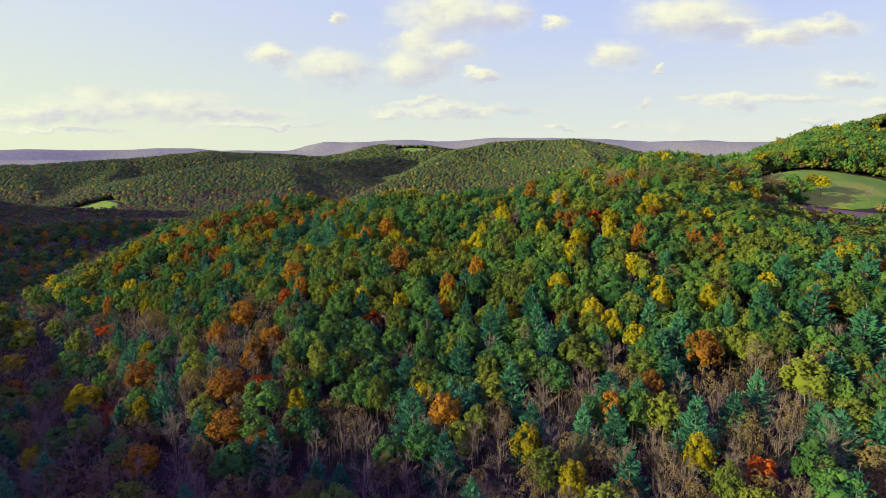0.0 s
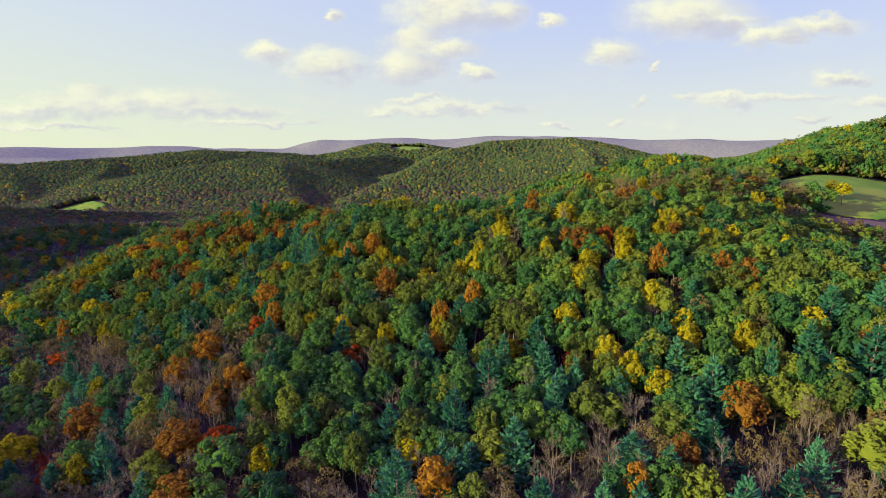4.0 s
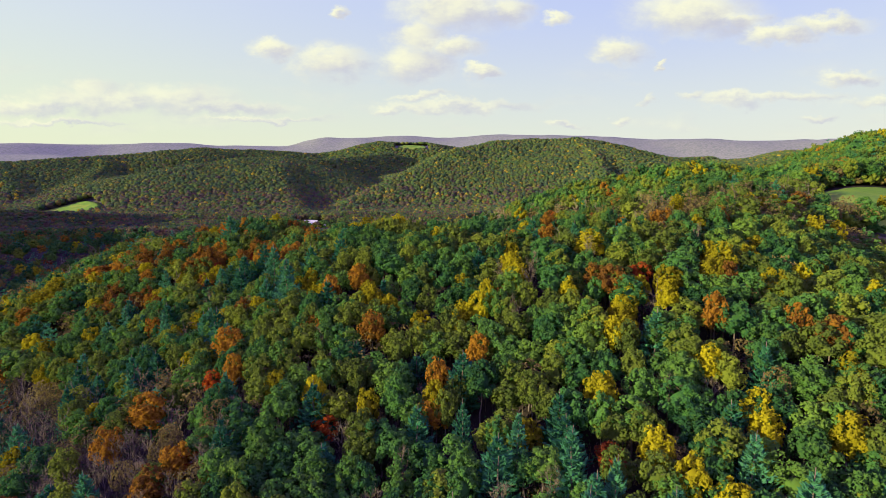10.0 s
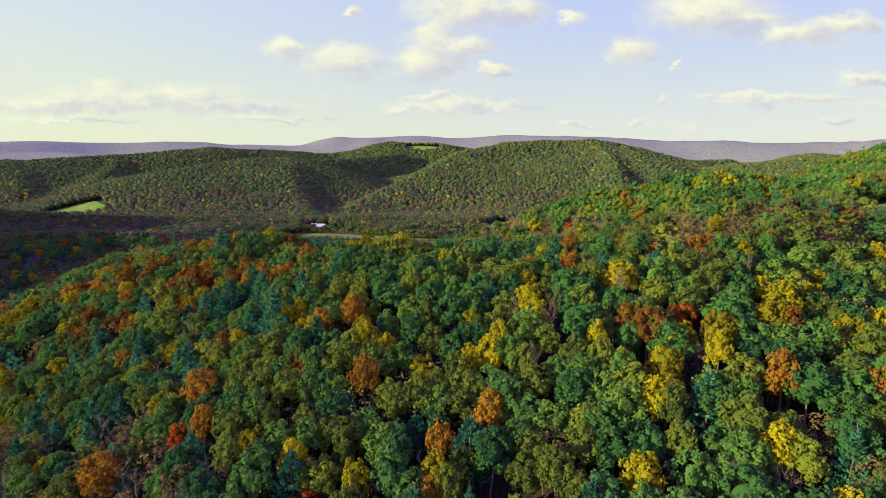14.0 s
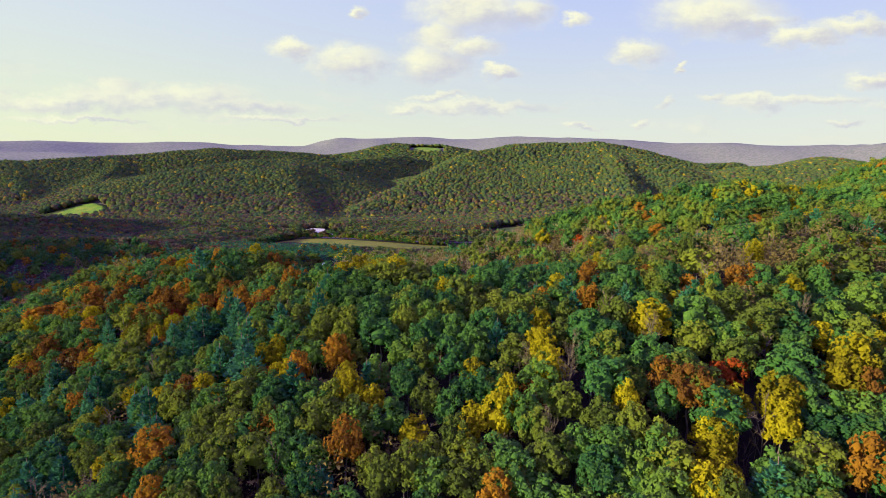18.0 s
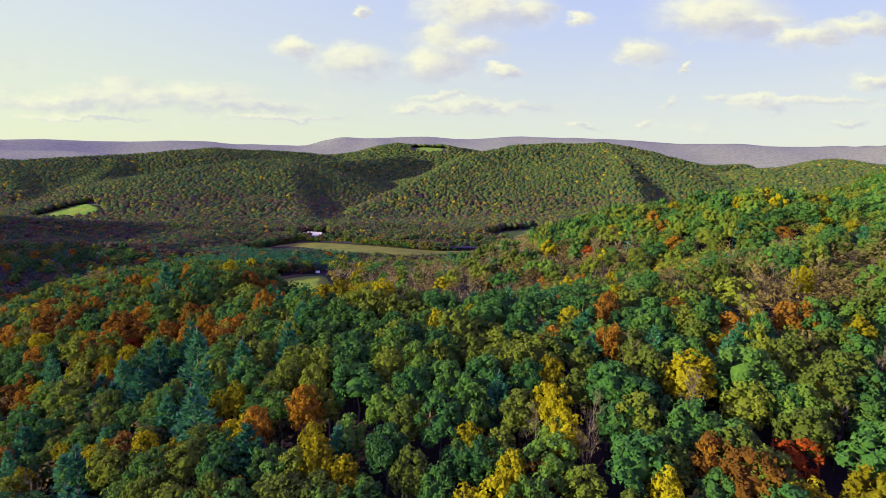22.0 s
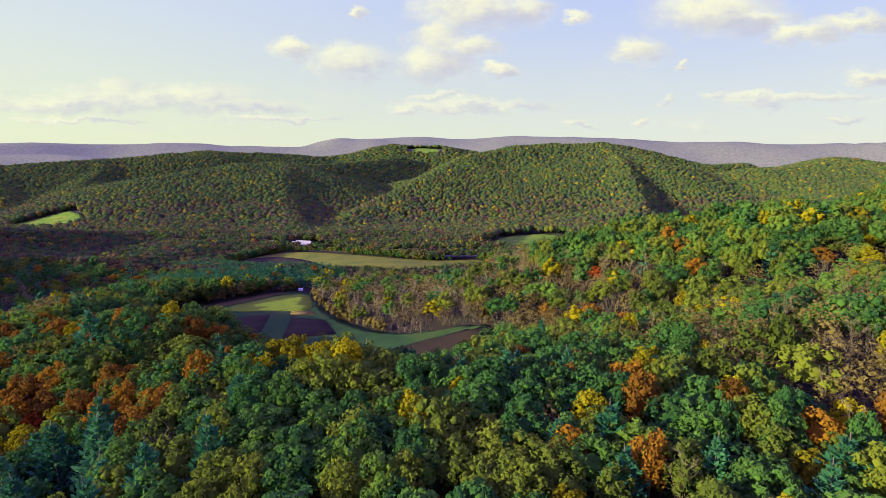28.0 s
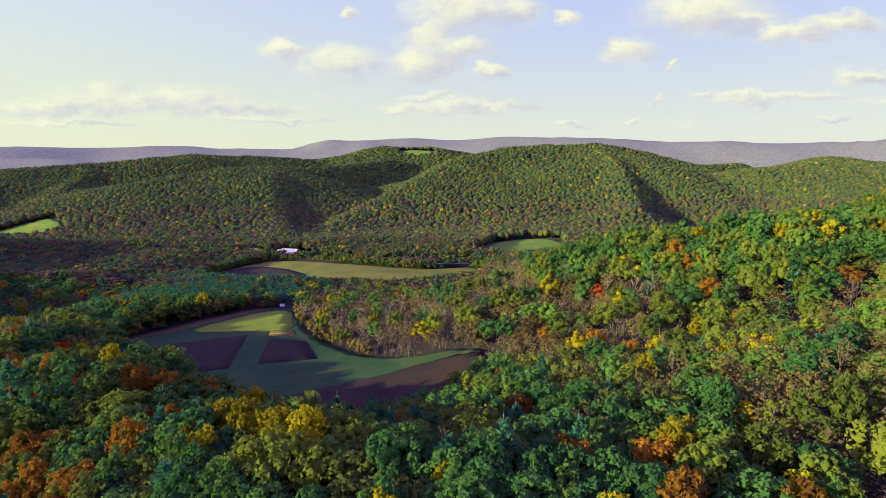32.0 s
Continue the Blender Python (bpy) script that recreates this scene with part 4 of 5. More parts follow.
LABELS = {"green": "broad oak with dense dark green leaves on the wooded slope", "lime": "hickory with yellow-green autumn leaves among the oaks",
          "yellow": "tulip poplar in bright yellow autumn leaf", "orange": "maple with orange-brown autumn leaves in the forest", "red": "small maple in deep red autumn leaf",
          "pine": "tall white pine with blue-green needles in level boughs", "bare": "leafless grey tree with fine upswept twigs", "brown": "beech with thin dull brown withering leaves", "ash": "rounded ash with fresh green leaves in the forest"}

CROWNS = {}
CROWN_SPECS = {"green": (28, 36, 0.36, 1.0), "ash": (26, 38, 0.36, 0.96), "lime": (26, 36, 0.36, 0.94), "yellow": (25, 38, 0.35, 0.88), "orange": (25, 36, 0.36, 0.95), "red": (22, 38, 0.35, 0.92)}
for number, (kind, spec) in enumerate(CROWN_SPECS.items()):
    for variant in range(5):
        v, f = leafy_crown(100 * number + variant, *spec)
        CROWNS[kind, variant] = mesh_from(kind + "_crown", v, f.ravel(), 3, [LEAF_OWN[kind]], True)
for variant in range(5):
    v, f = thin_crown(650 + variant, 22, 32, 0.32)
    CROWNS["brown", variant] = mesh_from("brown_crown", v, f.ravel(), 3, [LEAF_OWN["brown"]], True)
for variant in range(5):
    v, f = pine_crown(700 + variant, 11, 9, 15, 0.74, (1.1, 0.95, 1.2, 1.05, 1.15)[variant])
    CROWNS["pine", variant] = mesh_from("pine_crown", v, f.ravel(), 3, [LEAF_OWN["pine"]])
    v, f = bare_branches(800 + variant, 13, 5, 10, 0.030)
    CROWNS["bare", variant] = mesh_from("bare_branches", v, f.ravel(), 3, [TWIG])
TRUNKS = {}
for variant in range(3):
    v, f = trunk_shape(900 + variant, 11.5, 0.28, 5, 2.6)
    TRUNKS["leafy", variant] = mesh_from("trunk", v, f.ravel(), 3, [BARK], True)
    v, f = trunk_shape(910 + variant, 18.5, 0.26, 0, 1.0)
    TRUNKS["pine", variant] = mesh_from("trunk", v, f.ravel(), 3, [BARK], True)
    v, f = trunk_shape(920 + variant, 13.5, 0.14, 0, 2.0)
    TRUNKS["bare", variant] = mesh_from("trunk", v, f.ravel(), 3, [TWIG], True)

MODELS = {}


def model_tree(kind, variant):
    root = new(NAMES[kind])
    root.empty_display_size = 0.5
    tagged(root, LABELS[kind], "tree", "trees of the near slope")
    trunk = new("trunk", TRUNKS["pine" if kind == "pine" else "bare" if kind == "bare" else "leafy", variant % 3])
    crown = new("crown", CROWNS[kind, variant])
    trunk.parent = crown.parent = root
    return root


def stand_tree(kind, x, y, radius, tall, r):
    variant = int(r.integers(0, 5))
    if kind in ("yellow", "orange", "red") and radius < 3.5:
        radius, tall = 3.5, tall * 0.93
    wide = radius / 4.5
    m = Matrix.Translation((x, y, float(ground(x, y)))) @ Matrix.Rotation(r.uniform(0, 6.283), 4, "Z") @ Matrix.Diagonal((wide, wide, tall, 1))
    if (kind, variant) not in MODELS:
        MODELS[kind, variant] = model_tree(kind, variant)
        MODELS[kind, variant].matrix_basis = m
        MODELS[kind, variant].scale = (1, 1, 1)
        MODELS[kind, variant].matrix_basis = m
        return
    made = copy_plain(MODELS[kind, variant], m)


def copy_plain(ob, m):
    keep = ob.matrix_basis.copy()
    ob.matrix_basis = Matrix.Identity(4)
    made = copy_thing(ob, m)
    ob.matrix_basis = keep
    return made


def in_sight(x, y, over=20.0):
    """Whether a tree top can be seen from over the near hill: the back slopes are left to the ground's own colour."""
    ok = np.zeros(len(x), bool)
    top = ground(x, y) + over
    for ex, ey, ez in ((2.0, 30.0, 66.0), (12.0, 192.0, 99.0)):
        free = np.ones(len(x), bool)
        for t in np.linspace(0.12, 0.97, 34):
            free &= ground(ex + (x - ex) * t, ey + (y - ey) * t) + 8.0 < ez + (top - ez) * t
        ok |= free
    return ok


def lower(x, y):
    """Trees of the valley floor are lower than those of the slopes."""
    plot = step(140, 160, x) * step(300, 280, x) * step(215, 235, y) * step(312, 296, y)
    return 1 - 0.36 * plot - 0.38 * step(-330, -270, x) * step(90, 40, x) * step(540, 580, y) * step(900, 760, y)


NEAR = (-150, 165, 84, 370)
rng = np.random.default_rng(4)
placed = []
for kind, spots in SPOTS:
    for x, y, radius in spots:
        if not open_land(np.array([x]), np.array([y]))[0]:
            placed.append((x, y, radius, kind))
heroes = np.array([(p[0], p[1], p[2]) for p in placed])


def scatter(x0, x1, y0, y1, spacing, r, jitter=0.46):
    xs, ys = np.meshgrid(np.arange(x0, x1, spacing), np.arange(y0, y1, spacing * 0.87))
    xs[1::2] += spacing / 2
    xs = xs.ravel() + r.uniform(-jitter, jitter, xs.size) * spacing
    ys = ys.ravel() + r.uniform(-jitter, jitter, ys.size) * spacing
    clear = ~open_land(xs, ys)
    xs, ys = xs[clear], ys[clear]
    d = np.min(np.hypot(xs[:, None] - heroes[None, :, 0], ys[:, None] - heroes[None, :, 1]) - heroes[None, :, 2] * 0.75, axis=1) if len(xs) < 20000 else np.full(len(xs), 9.0)
    keep = d > 1.2
    return xs[keep], ys[keep]


def near_stretch(x, y):
    return (x > NEAR[0]) & (x < NEAR[1]) & (y > NEAR[2]) & (y < NEAR[3]) & (np.abs(x) < 30 + 0.8 * (y - 10))


bare_fall = {"bare": 1.05, "red": 0.75, "brown": 0.85, "pine": 1.0}
for x, y, radius, kind in placed:
    if near_stretch(np.float64(x), np.float64(y)) or kind in ("red",):
        stand_tree(kind, x, y, radius, float(rng.uniform(1.04, 1.20)) * bare_fall.get(kind, 1.0), rng)
near_x, near_y = scatter(-330, 470, 70, 640, 5.7, rng)
wide_x, wide_y = scatter(-330, 470, 70, 640, 7.2, rng)
inner, outer = near_stretch(near_x, near_y), ~near_stretch(wide_x, wide_y)
near_x, near_y = np.concatenate([near_x[inner], wide_x[outer]]), np.concatenate([near_y[inner], wide_y[outer]])
side_x, side_y = scatter(-900, -330, 380, 640, 9.0, rng)
xs, ys = np.concatenate([near_x, side_x]), np.concatenate([near_y, side_y])
seen = in_sight(xs, ys) | (ys < 330)
xs, ys = xs[seen], ys[seen]
kinds = pick_kinds(xs, ys, rng)
own = near_stretch(xs, ys)
limits = {"green": 300, "ash": 300, "lime": 290, "yellow": 160, "orange": 180, "red": 80, "pine": 230, "bare": 230, "brown": 150}
used = {k: 0 for k in KINDS}
for k in np.where(own)[0][np.argsort(ys[own])]:
    kind = KINDS[kinds[k]]
    if used[kind] >= limits[kind]:
        own[k] = False
        continue
    used[kind] += 1
    size = rng.uniform(3.5, 5.2) * {"pine": 1.08, "red": 0.72, "bare": 0.9, "brown": 0.85, "yellow": 0.9}.get(kind, 1.0)
    stand_tree(kind, float(xs[k]), float(ys[k]), float(size), float(rng.uniform(0.84, 1.08)) * bare_fall.get(kind, 1.0) * float(lower(xs[k], ys[k])), rng)


def forest(name, shapes, x, y, radius, tall, material, label, r, smooth=True):
    """Many trees as one mesh."""
    vs, fs, sh, base = [], [], [], 0
    pick = r.integers(0, len(shapes), len(x))
    z = ground(x, y)
    turn = r.uniform(0, 6.283, len(x))
    shade = r.random(len(x))
    for s, (v, f) in enumerate(shapes):
        k = np.where(pick == s)[0]
        if not len(k):
            continue
        c, n = np.cos(turn[k])[:, None], np.sin(turn[k])[:, None]
        w = (radius[k] / 4.5)[:, None]
        V = np.stack([(v[None, :, 0] * c - v[None, :, 1] * n) * w + x[k][:, None], (v[None, :, 0] * n + v[None, :, 1] * c) * w + y[k][:, None],
                      v[None, :, 2] * tall[k][:, None] + z[k][:, None]], -1)
        F = f[None] + (np.arange(len(k)) * len(v))[:, None, None] + base
        vs.append(V.reshape(-1, 3))
        fs.append(F.reshape(-1, 3))
        sh.append(np.repeat(shade[k], len(f)))
        base += len(k) * len(v)
    if not vs:
        return None
    ob = new(name, mesh_from(name, np.concatenate(vs), np.concatenate(fs).ravel(), 3, [material], smooth, np.concatenate(sh)))
    return tagged(ob, label, "forest", kind="stuff")


MID, LOW, FARS = {}, {}, {}
for number, kind in enumerate(KINDS):
    if kind == "pine":
        MID[kind] = [pine_crown(1000 + v, 7, 7, 5, 1.0, 1.1) for v in range(3)]
        FARS[kind] = [pine_crown(1050 + v, 4, 4, 2, 2.0, 1.1) for v in range(3)]
    elif kind == "bare":
        MID[kind] = [join_arrays([bare_branches(1100 + v, 8, 3, 5, 0.055), stick((0, 0, -0.5), (0.2, 0.1, 13), 0.15, 0.05)]) for v in range(3)]
        FARS[kind] = [bare_branches(1150 + v, 4, 2, 1, 0.16) for v in range(3)]
    else:
        MID[kind] = [thin_crown(1200 + v, 12, 16, 0.42) if kind == "brown" else leafy_crown(1200 + 10 * number + v, 17, 24, 0.44, 1.0, 0.66, 0.40) for v in range(5)]
        FARS[kind] = [far_crown(1300 + 10 * number + v, 7) for v in range(5)]
        LOW[kind] = [thin_crown(1400 + v, 11, 12, 0.6) if kind == "brown" else leafy_crown(1400 + 10 * number + v, 11, 14, 0.58, 1.0, 0.76, 0.34) for v in range(5)]
VALLEY = {kind: [leafy_crown(1500 + v, 9, 8, 0.9, 1.0, 0.85, 0.26) for v in range(5)] for kind in HAZED_LEAF if kind != "pine"}
LOW["pine"], LOW["bare"] = [pine_crown(1020 + v, 6, 5, 3, 1.35, 1.1) for v in range(3)], [bare_branches(1120 + v, 8, 3, 5, 0.075) for v in range(3)]
FOREST_LABEL = {"green": "dense green oak forest over the slopes", "lime": "yellow-green hickories through the forest", "yellow": "yellow autumn trees through the forest",
                "orange": "orange-brown autumn trees through the forest", "red": "red autumn trees through the forest", "pine": "dark blue-green pines in the forest",
                "bare": "leafless grey trees in the forest", "brown": "dull brown thinning trees in the forest", "ash": "lighter green ash trees through the forest"}
extra = [(x, y, radius, kind) for x, y, radius, kind in placed if not near_stretch(np.float64(x), np.float64(y)) and kind != "red"]
for number, kind in enumerate(KINDS):
    k = ~own & (kinds == number) & (np.abs(xs) < np.where(ys < 380, 60 + 0.92 * ys, 130 + 1.0 * ys))
    hx = np.array([e[0] for e in extra if e[3] == kind], float)
    hy = np.array([e[1] for e in extra if e[3] == kind], float)
    hr = np.array([e[2] for e in extra if e[3] == kind], float)
    X, Y = np.concatenate([xs[k], hx]), np.concatenate([ys[k], hy])
    R = np.concatenate([rng.uniform(3.9, 5.8, int(k.sum())) * (0.85 if kind in ("pine", "bare") else 1.0), hr])
    tall = rng.uniform(0.74, 1.16, len(X)) * bare_fall.get(kind, 1.0) * lower(X, Y)
    for name, shapes, k in ((NAMES[kind].replace("_tree", "_wood"), MID[kind], Y < 420), (NAMES[kind].replace("_tree", "_wood"), LOW[kind], Y >= 420)):
        forest(name, shapes, X[k], Y[k], R[k], tall[k], (SUNLIT_TWIG if shapes is LOW[kind] else TWIG) if kind == "bare" else LEAF_ALL[kind], FOREST_LABEL[kind], rng)

# brush and saplings under the near trees
BRUSH = {"brown": [sapling(60 + v, 7, 8) for v in range(4)], "green": [sapling(70 + v, 2, 30) for v in range(4)], "bare": [sapling(80 + v, 10, 0) for v in range(4)]}
for kind, seed, label in (("brown", 31, "thin brown brush and saplings under the trees"), ("green", 32, "low green undergrowth between the trees"), ("bare", 33, "thicket of leafless grey saplings in the hollow")):
    r = np.random.default_rng(seed)
    bx, by = scatter(-190, 170, 70, 370, 5.2 if kind == "bare" else 5.8, r)
    share = {"brown": 0.7, "green": 0.75, "bare": 0.95}[kind] * np.ones(len(bx))
    if kind == "bare":
        share = share * np.where(by < 200 - 0.3 * bx, 1.0, 0.12)
    if kind == "green":
        share = share * np.where((bx > 70) & (by > 255), 0.25, 1.0)
    keep = (np.abs(bx) < 40 + 0.85 * by) & (r.random(len(bx)) < share)
    bx, by = bx[keep], by[keep]
    forest({"brown": "dry_brush", "green": "undergrowth", "bare": "sapling_thicket"}[kind], BRUSH[kind], bx, by, r.uniform(4.0, 6.2, len(bx)), r.uniform(0.8, 1.5 if kind != "bare" else 2.0, len(bx)), TWIG if kind == "bare" else LEAF_ALL[kind], label, r)

# thicket between the valley field and the slope
r = np.random.default_rng(35)
bx, by = scatter(-80, 110, 375, 560, 4.6, r)
forest("sapling_thicket", BRUSH["bare"], bx, by, r.uniform(4.5, 6.5, len(bx)), r.uniform(0.6, 1.3, len(bx)), SUNLIT_TWIG, "thicket of leafless grey saplings beside the field", r)

# low leafy edges where the woods meet open land
for kind, seed in (("lime", 41), ("green", 42), ("brown", 43)):
    r = np.random.default_rng(seed)
    ex, ey = scatter(-290, 420, 270, 850, 5.6 if kind != "brown" else 6.6, r)
    band = np.zeros(len(ex), bool)
    for poly, grow in ((NEAR_FIELD, 7), (FAR_FIELD, 8), (MEADOW_FIELD, 26), (EARTH_FIELD, 8)):
        if poly is not NEAR_FIELD or kind == "brown":
            band |= inside(poly, ex, ey, grow)
    ex, ey = ex[band], ey[band]
    shapes = [((v - np.array([0, 0, 5.6])) * np.array([0.9, 0.9, 0.95]), f) for v, f in VALLEY[kind]]
    forest("woodland_edge", shapes, ex, ey, r.uniform(3.0, 4.8, len(ex)), r.uniform(0.5, 1.1, len(ex)), LEAF_ALL[kind], {"lime": "yellow-green shrubs along the edge of the woods", "green": "low green shrubs along the edge of the woods", "brown": "dry brown shrubs along the edge of the woods"}[kind], r)

# woods of the hollow below the start of the walk
r = np.random.default_rng(36)
for kind, spacing in (("green", 19.0), ("lime", 24.0), ("brown", 13.0), ("bare", 12.0), ("pine", 19.0), ("orange", 34.0)):
    bx, by = scatter(-260, 260, -160, 86, spacing, r)
    k = by < np.where(np.abs(bx) < 30 + 0.8 * np.maximum(by - 10, 0), 84, 74)
    forest("hollow_wood", FARS[kind], bx[k], by[k], r.uniform(4.2, 6.2, int(k.sum())), r.uniform(0.75, 1.1, int(k.sum())), TWIG if kind == "bare" else LEAF_ALL[kind], FOREST_LABEL[kind], r)

# rows of planted pines behind the near field
row_x, row_y = [], []
for plot in ([(-292, 566), (-210, 508), (-148, 578), (-152, 612), (-216, 638)], [(-285, 664), (-250, 696), (-122, 668), (-106, 640), (-190, 644)]):
    px, py = np.meshgrid(np.arange(-300, -100, 5.2), np.arange(500, 700, 4.4))
    px, py = px.ravel() + rng.normal(0, 0.7, px.size), py.ravel() + rng.normal(0, 0.7, px.size)
    hit = inside(plot, px, py)
    row_x.extend(px[hit])
    row_y.extend(py[hit])
row_x, row_y = np.array(row_x), np.array(row_y)
clear = ~open_land(row_x, row_y)
forest("pine_plantation", LOW["pine"], row_x[clear], row_y[clear], rng.uniform(2.8, 3.8, int(clear.sum())), rng.uniform(0.60, 0.72, int(clear.sum())), LEAF_ALL["pine"], "planted rows of dark green pines behind the field", rng)

# woods of the valley and the far hills
fx, fy = [], []
for y0, y1, spacing in ((640, 1000, 7.8), (1000, 1500, 8.8), (1500, 2000, 10.5), (2000, 2650, 14.0)):
    x, y = scatter(-0.98 * y1 - 80, 0.98 * y1 + 80, y0, y1, spacing, rng)
    keep = (np.abs(x) < 80 + 0.95 * y) & in_sight(x, y)
    fx.append(np.stack([x[keep], y[keep], np.full(int(keep.sum()), spacing)], -1))
fx = np.concatenate(fx)
far_kinds = pick_kinds(fx[:, 0], fx[:, 1], rng)
far_kinds[(far_kinds == 6) & (fx[:, 1] > 900)] = 7
for number, kind in enumerate(KINDS):
    k = far_kinds == number
    n = int(k.sum())
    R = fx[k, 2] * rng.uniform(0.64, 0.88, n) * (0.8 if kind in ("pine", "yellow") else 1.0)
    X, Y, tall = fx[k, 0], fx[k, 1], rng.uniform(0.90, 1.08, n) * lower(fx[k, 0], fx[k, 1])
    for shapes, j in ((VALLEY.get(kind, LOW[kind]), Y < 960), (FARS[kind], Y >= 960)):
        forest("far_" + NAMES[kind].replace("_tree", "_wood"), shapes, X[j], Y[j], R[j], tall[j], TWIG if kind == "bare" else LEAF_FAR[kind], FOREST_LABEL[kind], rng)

# single trees in the hilltop pasture
for kind, x, y, radius in (("green", 224, 328, 4.2), ("yellow", 245, 331, 5.2), ("yellow", 241, 335, 4.0), ("bare", 272, 326, 4.0)):
    stand_tree(kind, x, y, radius, 0.85, rng)

# ---- farm ----
ROOF = plain_material("pale_metal_roof", (0.26, 0.25, 0.25), (0.38, 0.37, 0.36), 0.6, 0.5, 0.2)
BOARDS = plain_material("weathered_boards", (0.16, 0.13, 0.12), (0.26, 0.22, 0.20), 1.5, 0.85)
WHITE = plain_material("white_paint", (0.66, 0.66, 0.66), (0.80, 0.80, 0.79), 1.0, 0.6)
STONE = plain_material("grey_stone", (0.20, 0.19, 0.18), (0.33, 0.31, 0.29), 2.0, 0.9)
DARK = plain_material("doorway_shade_and_wagon_black", (0.02, 0.02, 0.022), (0.035, 0.033, 0.03), 2.0, 0.7)
GLASS = plain_material("dark_glass", (0.03, 0.035, 0.045), (0.05, 0.055, 0.065), 1.0, 0.1)


def box(x0, y0, z0, x1, y1, z1, bevel=0.03):
    bm = bmesh.new()
    bmesh.ops.create_cube(bm, size=1)
    for v in bm.verts:
        v.co = Vector((x0 if v.co.x < 0 else x1, y0 if v.co.y < 0 else y1, z0 if v.co.z < 0 else z1))
    bmesh.ops.bevel(bm, geom=bm.edges[:], offset=bevel, segments=1, affect="EDGES")
    return bm


def gable_body(length, width, wall, peak):
    bm = bmesh.new()
    h, w = length / 2, width / 2
    prof = [(-w, 0), (w, 0), (w, wall), (0, peak), (-w, wall)]
    a = [bm.verts.new((-h, y, z)) for y, z in prof]
    b = [bm.verts.new((h, y, z)) for y, z in prof]
    bm.faces.new(a[::-1])
    bm.faces.new(b)
    for i in range(5):
        bm.faces.new((a[i], a[(i + 1) % 5], b[(i + 1) % 5], b[i]))
    bmesh.ops.recalc_face_normals(bm, faces=bm.faces)
    return bm


def roof_slope(length, width, wall, peak, side, over=0.7, thick=0.22):
    bm = bmesh.new()
    h, w = length / 2 + over, width / 2
    rise = (peak - wall) / w
    y0, z0 = -side * (w + over), wall - over * rise
    low = [(y0, z0 + 0.05), (0, peak + 0.05), (0, peak + thick), (y0, z0 + thick)]
    a = [bm.verts.new((-h, y, z)) for y, z in low]
    b = [bm.verts.new((h, y, z)) for y, z in low]
    bm.faces.new(a)
    bm.faces.new(b[::-1])
    for i in range(4):
        bm.faces.new((a[i], b[i], b[(i + 1) % 4], a[(i + 1) % 4]))
    bmesh.ops.recalc_face_normals(bm, faces=bm.faces)
    return bm


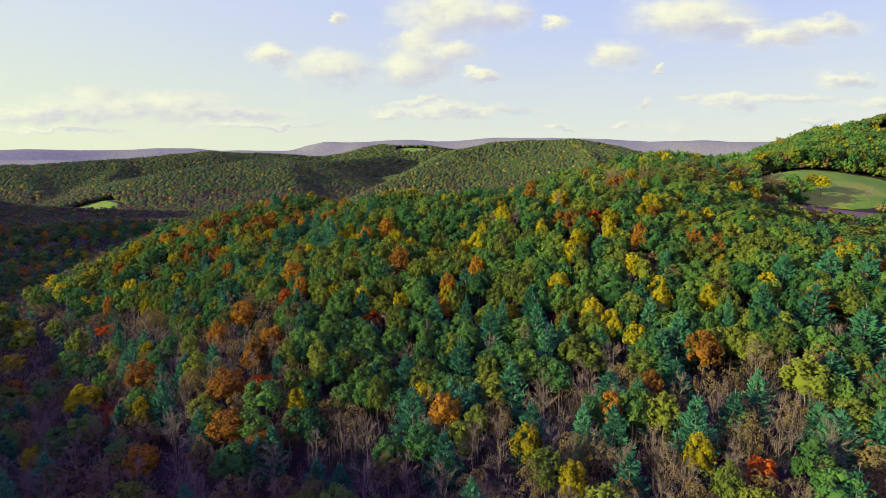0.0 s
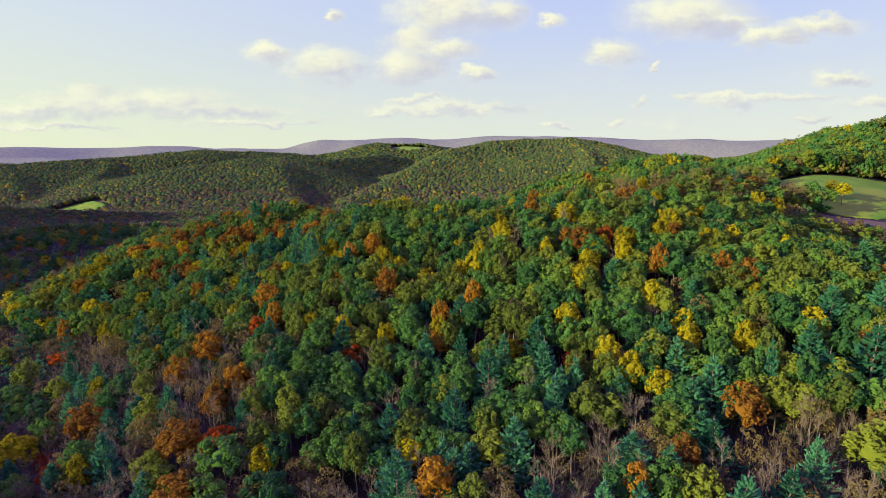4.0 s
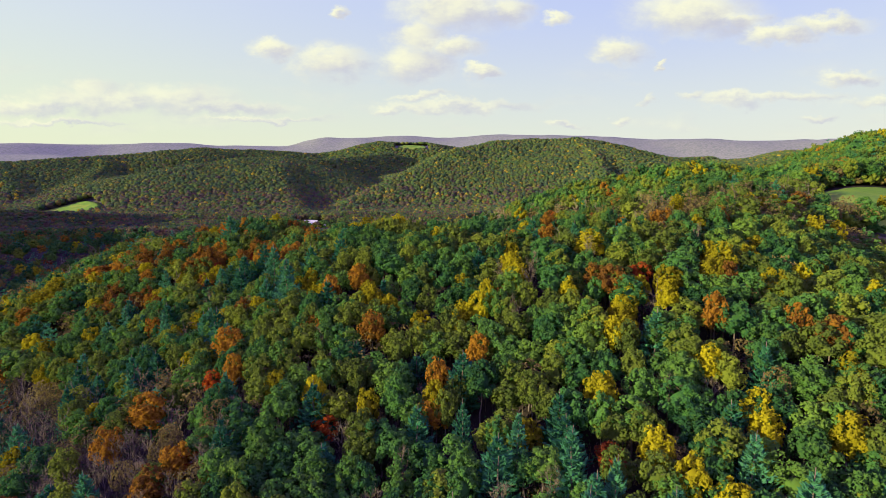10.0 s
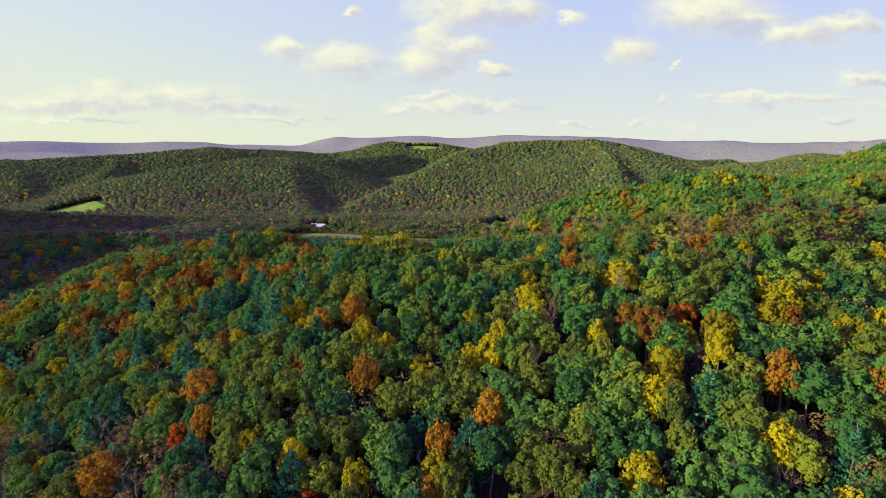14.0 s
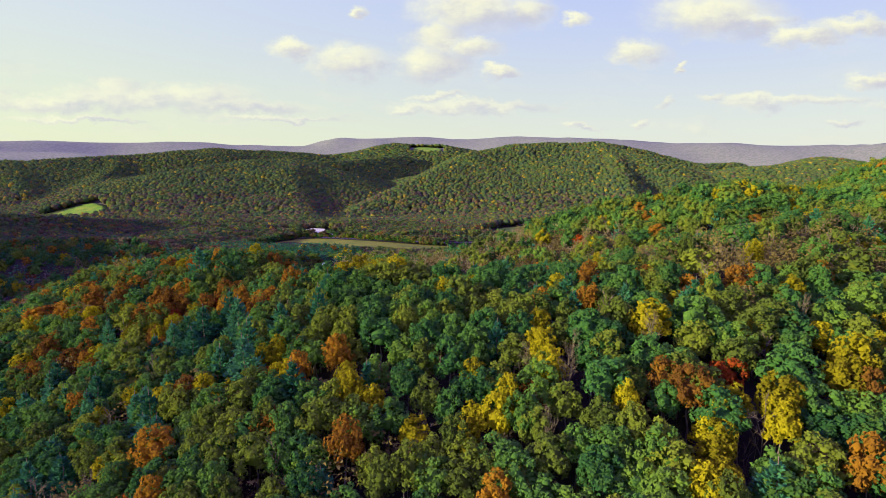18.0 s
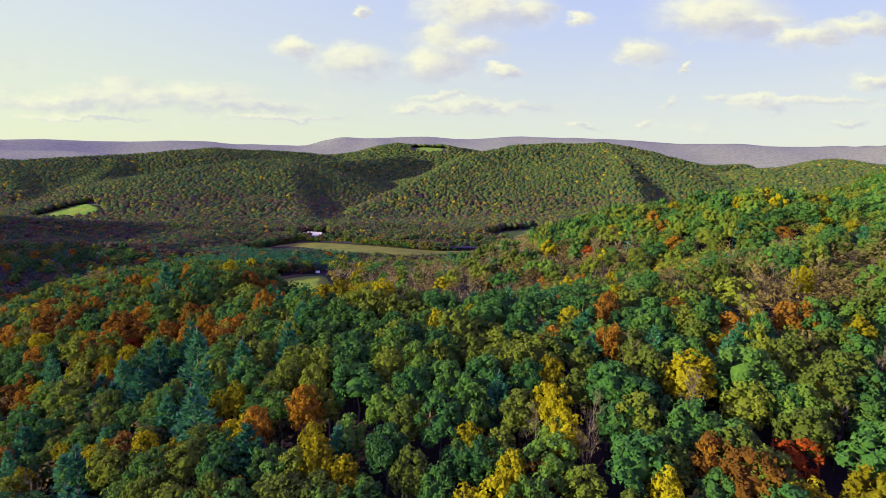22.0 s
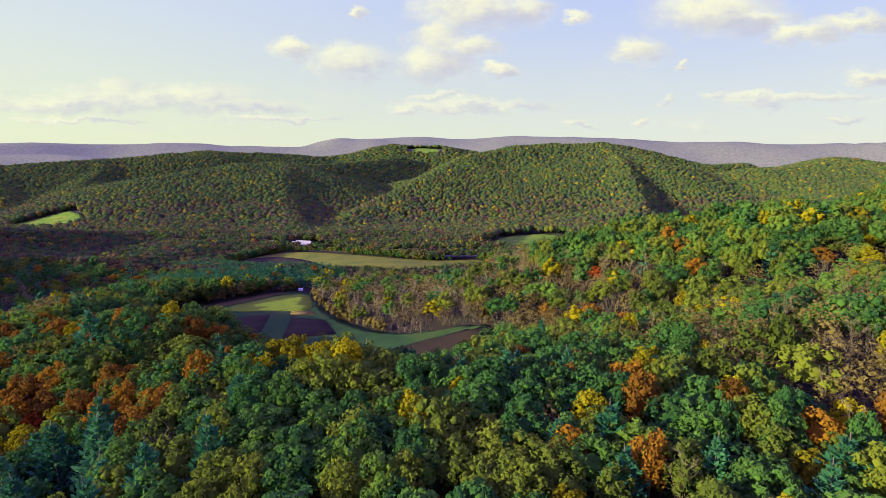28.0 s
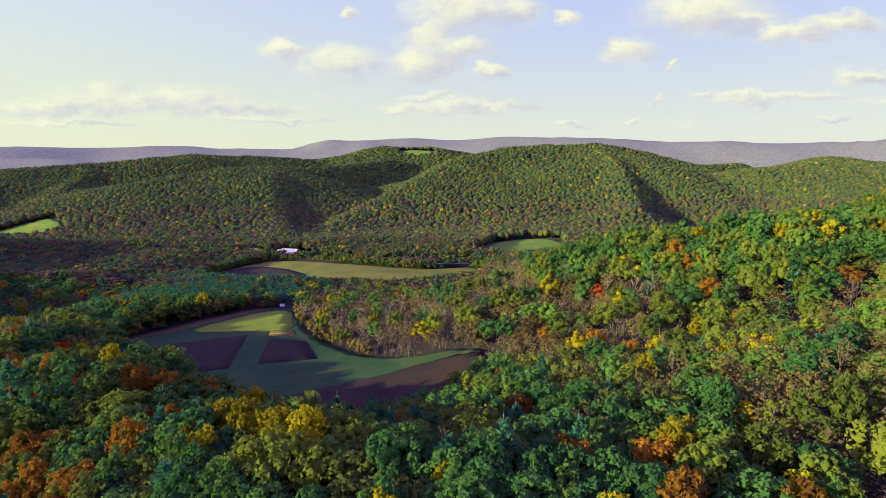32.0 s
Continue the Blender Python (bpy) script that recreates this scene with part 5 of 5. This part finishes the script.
def gabled_building(name, x, y, turn, length, width, wall, peak, walls, roofing, label, category, windows=0, doors=1, seams=0):
    root = new(name)
    root.matrix_basis = pose(x, y, float(ground(x, y)) - 0.1, 0, 0, turn)
    tagged(root, label, category)
    part("wall", gable_body(length, width, wall + 0.1, peak), walls, root)
    for side in (1, -1):
        roof = part("roof", roof_slope(length, width, wall, peak, side), roofing, root, "pale sheet metal roof slope")
        for k in range(seams):
            bx = -length / 2 + (k + 0.5) * length / seams
            bm = bmesh.new()
            rise = (peak - wall) / (width / 2)
            y0 = -side * (width / 2 + 0.7)
            pts = [(bx - 0.05, y0, wall - 0.7 * rise + 0.22), (bx + 0.05, y0, wall - 0.7 * rise + 0.22), (bx + 0.05, 0, peak + 0.22), (bx - 0.05, 0, peak + 0.22)]
            lo = [bm.verts.new(p) for p in pts]
            hi = [bm.verts.new((p[0], p[1], p[2] + 0.09)) for p in pts]
            bm.faces.new(hi)
            for i in range(4):
                bm.faces.new((lo[i], lo[(i + 1) % 4], hi[(i + 1) % 4], hi[i]))
            bmesh.ops.recalc_face_normals(bm, faces=bm.faces)
            part("seam", bm, roofing, roof)
    for k in range(doors):
        dx = (k - (doors - 1) / 2) * length * 0.4
        dh = min(3.2, wall * 0.8)
        dw = min(3.4, length * 0.22) / 2
        # solid near-black panel on the wall, its colour standing for the unlit inside
        door = part("door", box(dx - dw, -width / 2 - 0.08, 0.1, dx + dw, -width / 2 + 0.05, dh), DARK, root, "near-black panel painted as the shade of a doorway")
        part("lintel", box(dx - dw - 0.2, -width / 2 - 0.14, dh, dx + dw + 0.2, -width / 2 + 0.02, dh + 0.22), walls, door)
    for k in range(windows):
        wx = (k + 0.5) / windows * length - length / 2
        if doors and abs(wx) < length * 0.13 and doors % 2:
            continue
        win = part("window", box(wx - 0.5, -width / 2 - 0.05, wall * 0.5, wx + 0.5, -width / 2 + 0.05, wall * 0.5 + 1.2), GLASS, root, "small dark glazed window")
        part("window_frame", box(wx - 0.62, -width / 2 - 0.03, wall * 0.5 - 0.14, wx + 0.62, -width / 2 + 0.03, wall * 0.5 + 1.34), WHITE, win)
        part("sill", box(wx - 0.7, -width / 2 - 0.16, wall * 0.5 - 0.24, wx + 0.7, -width / 2 + 0.02, wall * 0.5 - 0.12), WHITE, win)
    return root


gabled_building("barn", -206, 868, -16, 23, 12, 4.6, 9.8, BOARDS, ROOF, "large grey wooden barn with pale metal roof", "barn", 6, 2, 13)
gabled_building("barn_wing", -222, 879, -16, 9, 8, 3.6, 6.8, BOARDS, ROOF, "lower grey wing standing behind the barn", "barn", 3, 1, 6)
gabled_building("shed", -181, 860, -10, 10, 6, 2.8, 4.6, BOARDS, ROOF, "small low wooden shed beside the barn", "shed", 2, 1, 5)
gabled_building("farmhouse", -262, 886, 12, 11, 8, 5.4, 8.6, WHITE, STONE, "white two-storey farmhouse beside the road", "house", 4, 1)
gabled_building("white_house", -575, 976, 5, 13, 9, 5.0, 8.2, WHITE, ROOF, "white house at the mouth of the side valley", "house", 4, 1)


def wagon(x, y, turn):
    root = new("farm_wagon")
    root.matrix_basis = pose(x, y, float(ground(x, y)), 0, 0, turn)
    tagged(root, "white box wagon parked at the field edge", "wagon")
    part("body", box(-1.7, -0.95, 0.8, 1.7, 0.95, 2.5, 0.08), WHITE, root)
    part("roof", box(-1.8, -1.05, 2.5, 1.8, 1.05, 2.62, 0.04), WHITE, root)
    part("chassis", box(-1.9, -0.7, 0.55, 2.4, 0.7, 0.78, 0.04), DARK, root)
    for sx in (-1.1, 1.1):
        for sy in (-1.0, 1.0):
            bm = bmesh.new()
            bmesh.ops.create_cone(bm, segments=16, radius1=0.42, radius2=0.42, depth=0.28, cap_ends=True)
            bmesh.ops.rotate(bm, verts=bm.verts, matrix=Matrix.Rotation(radians(90), 3, "X"))
            bmesh.ops.translate(bm, verts=bm.verts, vec=(sx, sy, 0.43))
            part("wheel", bm, DARK, root, "black rubber wheel")
    return root


wagon(-119, 573, 15)
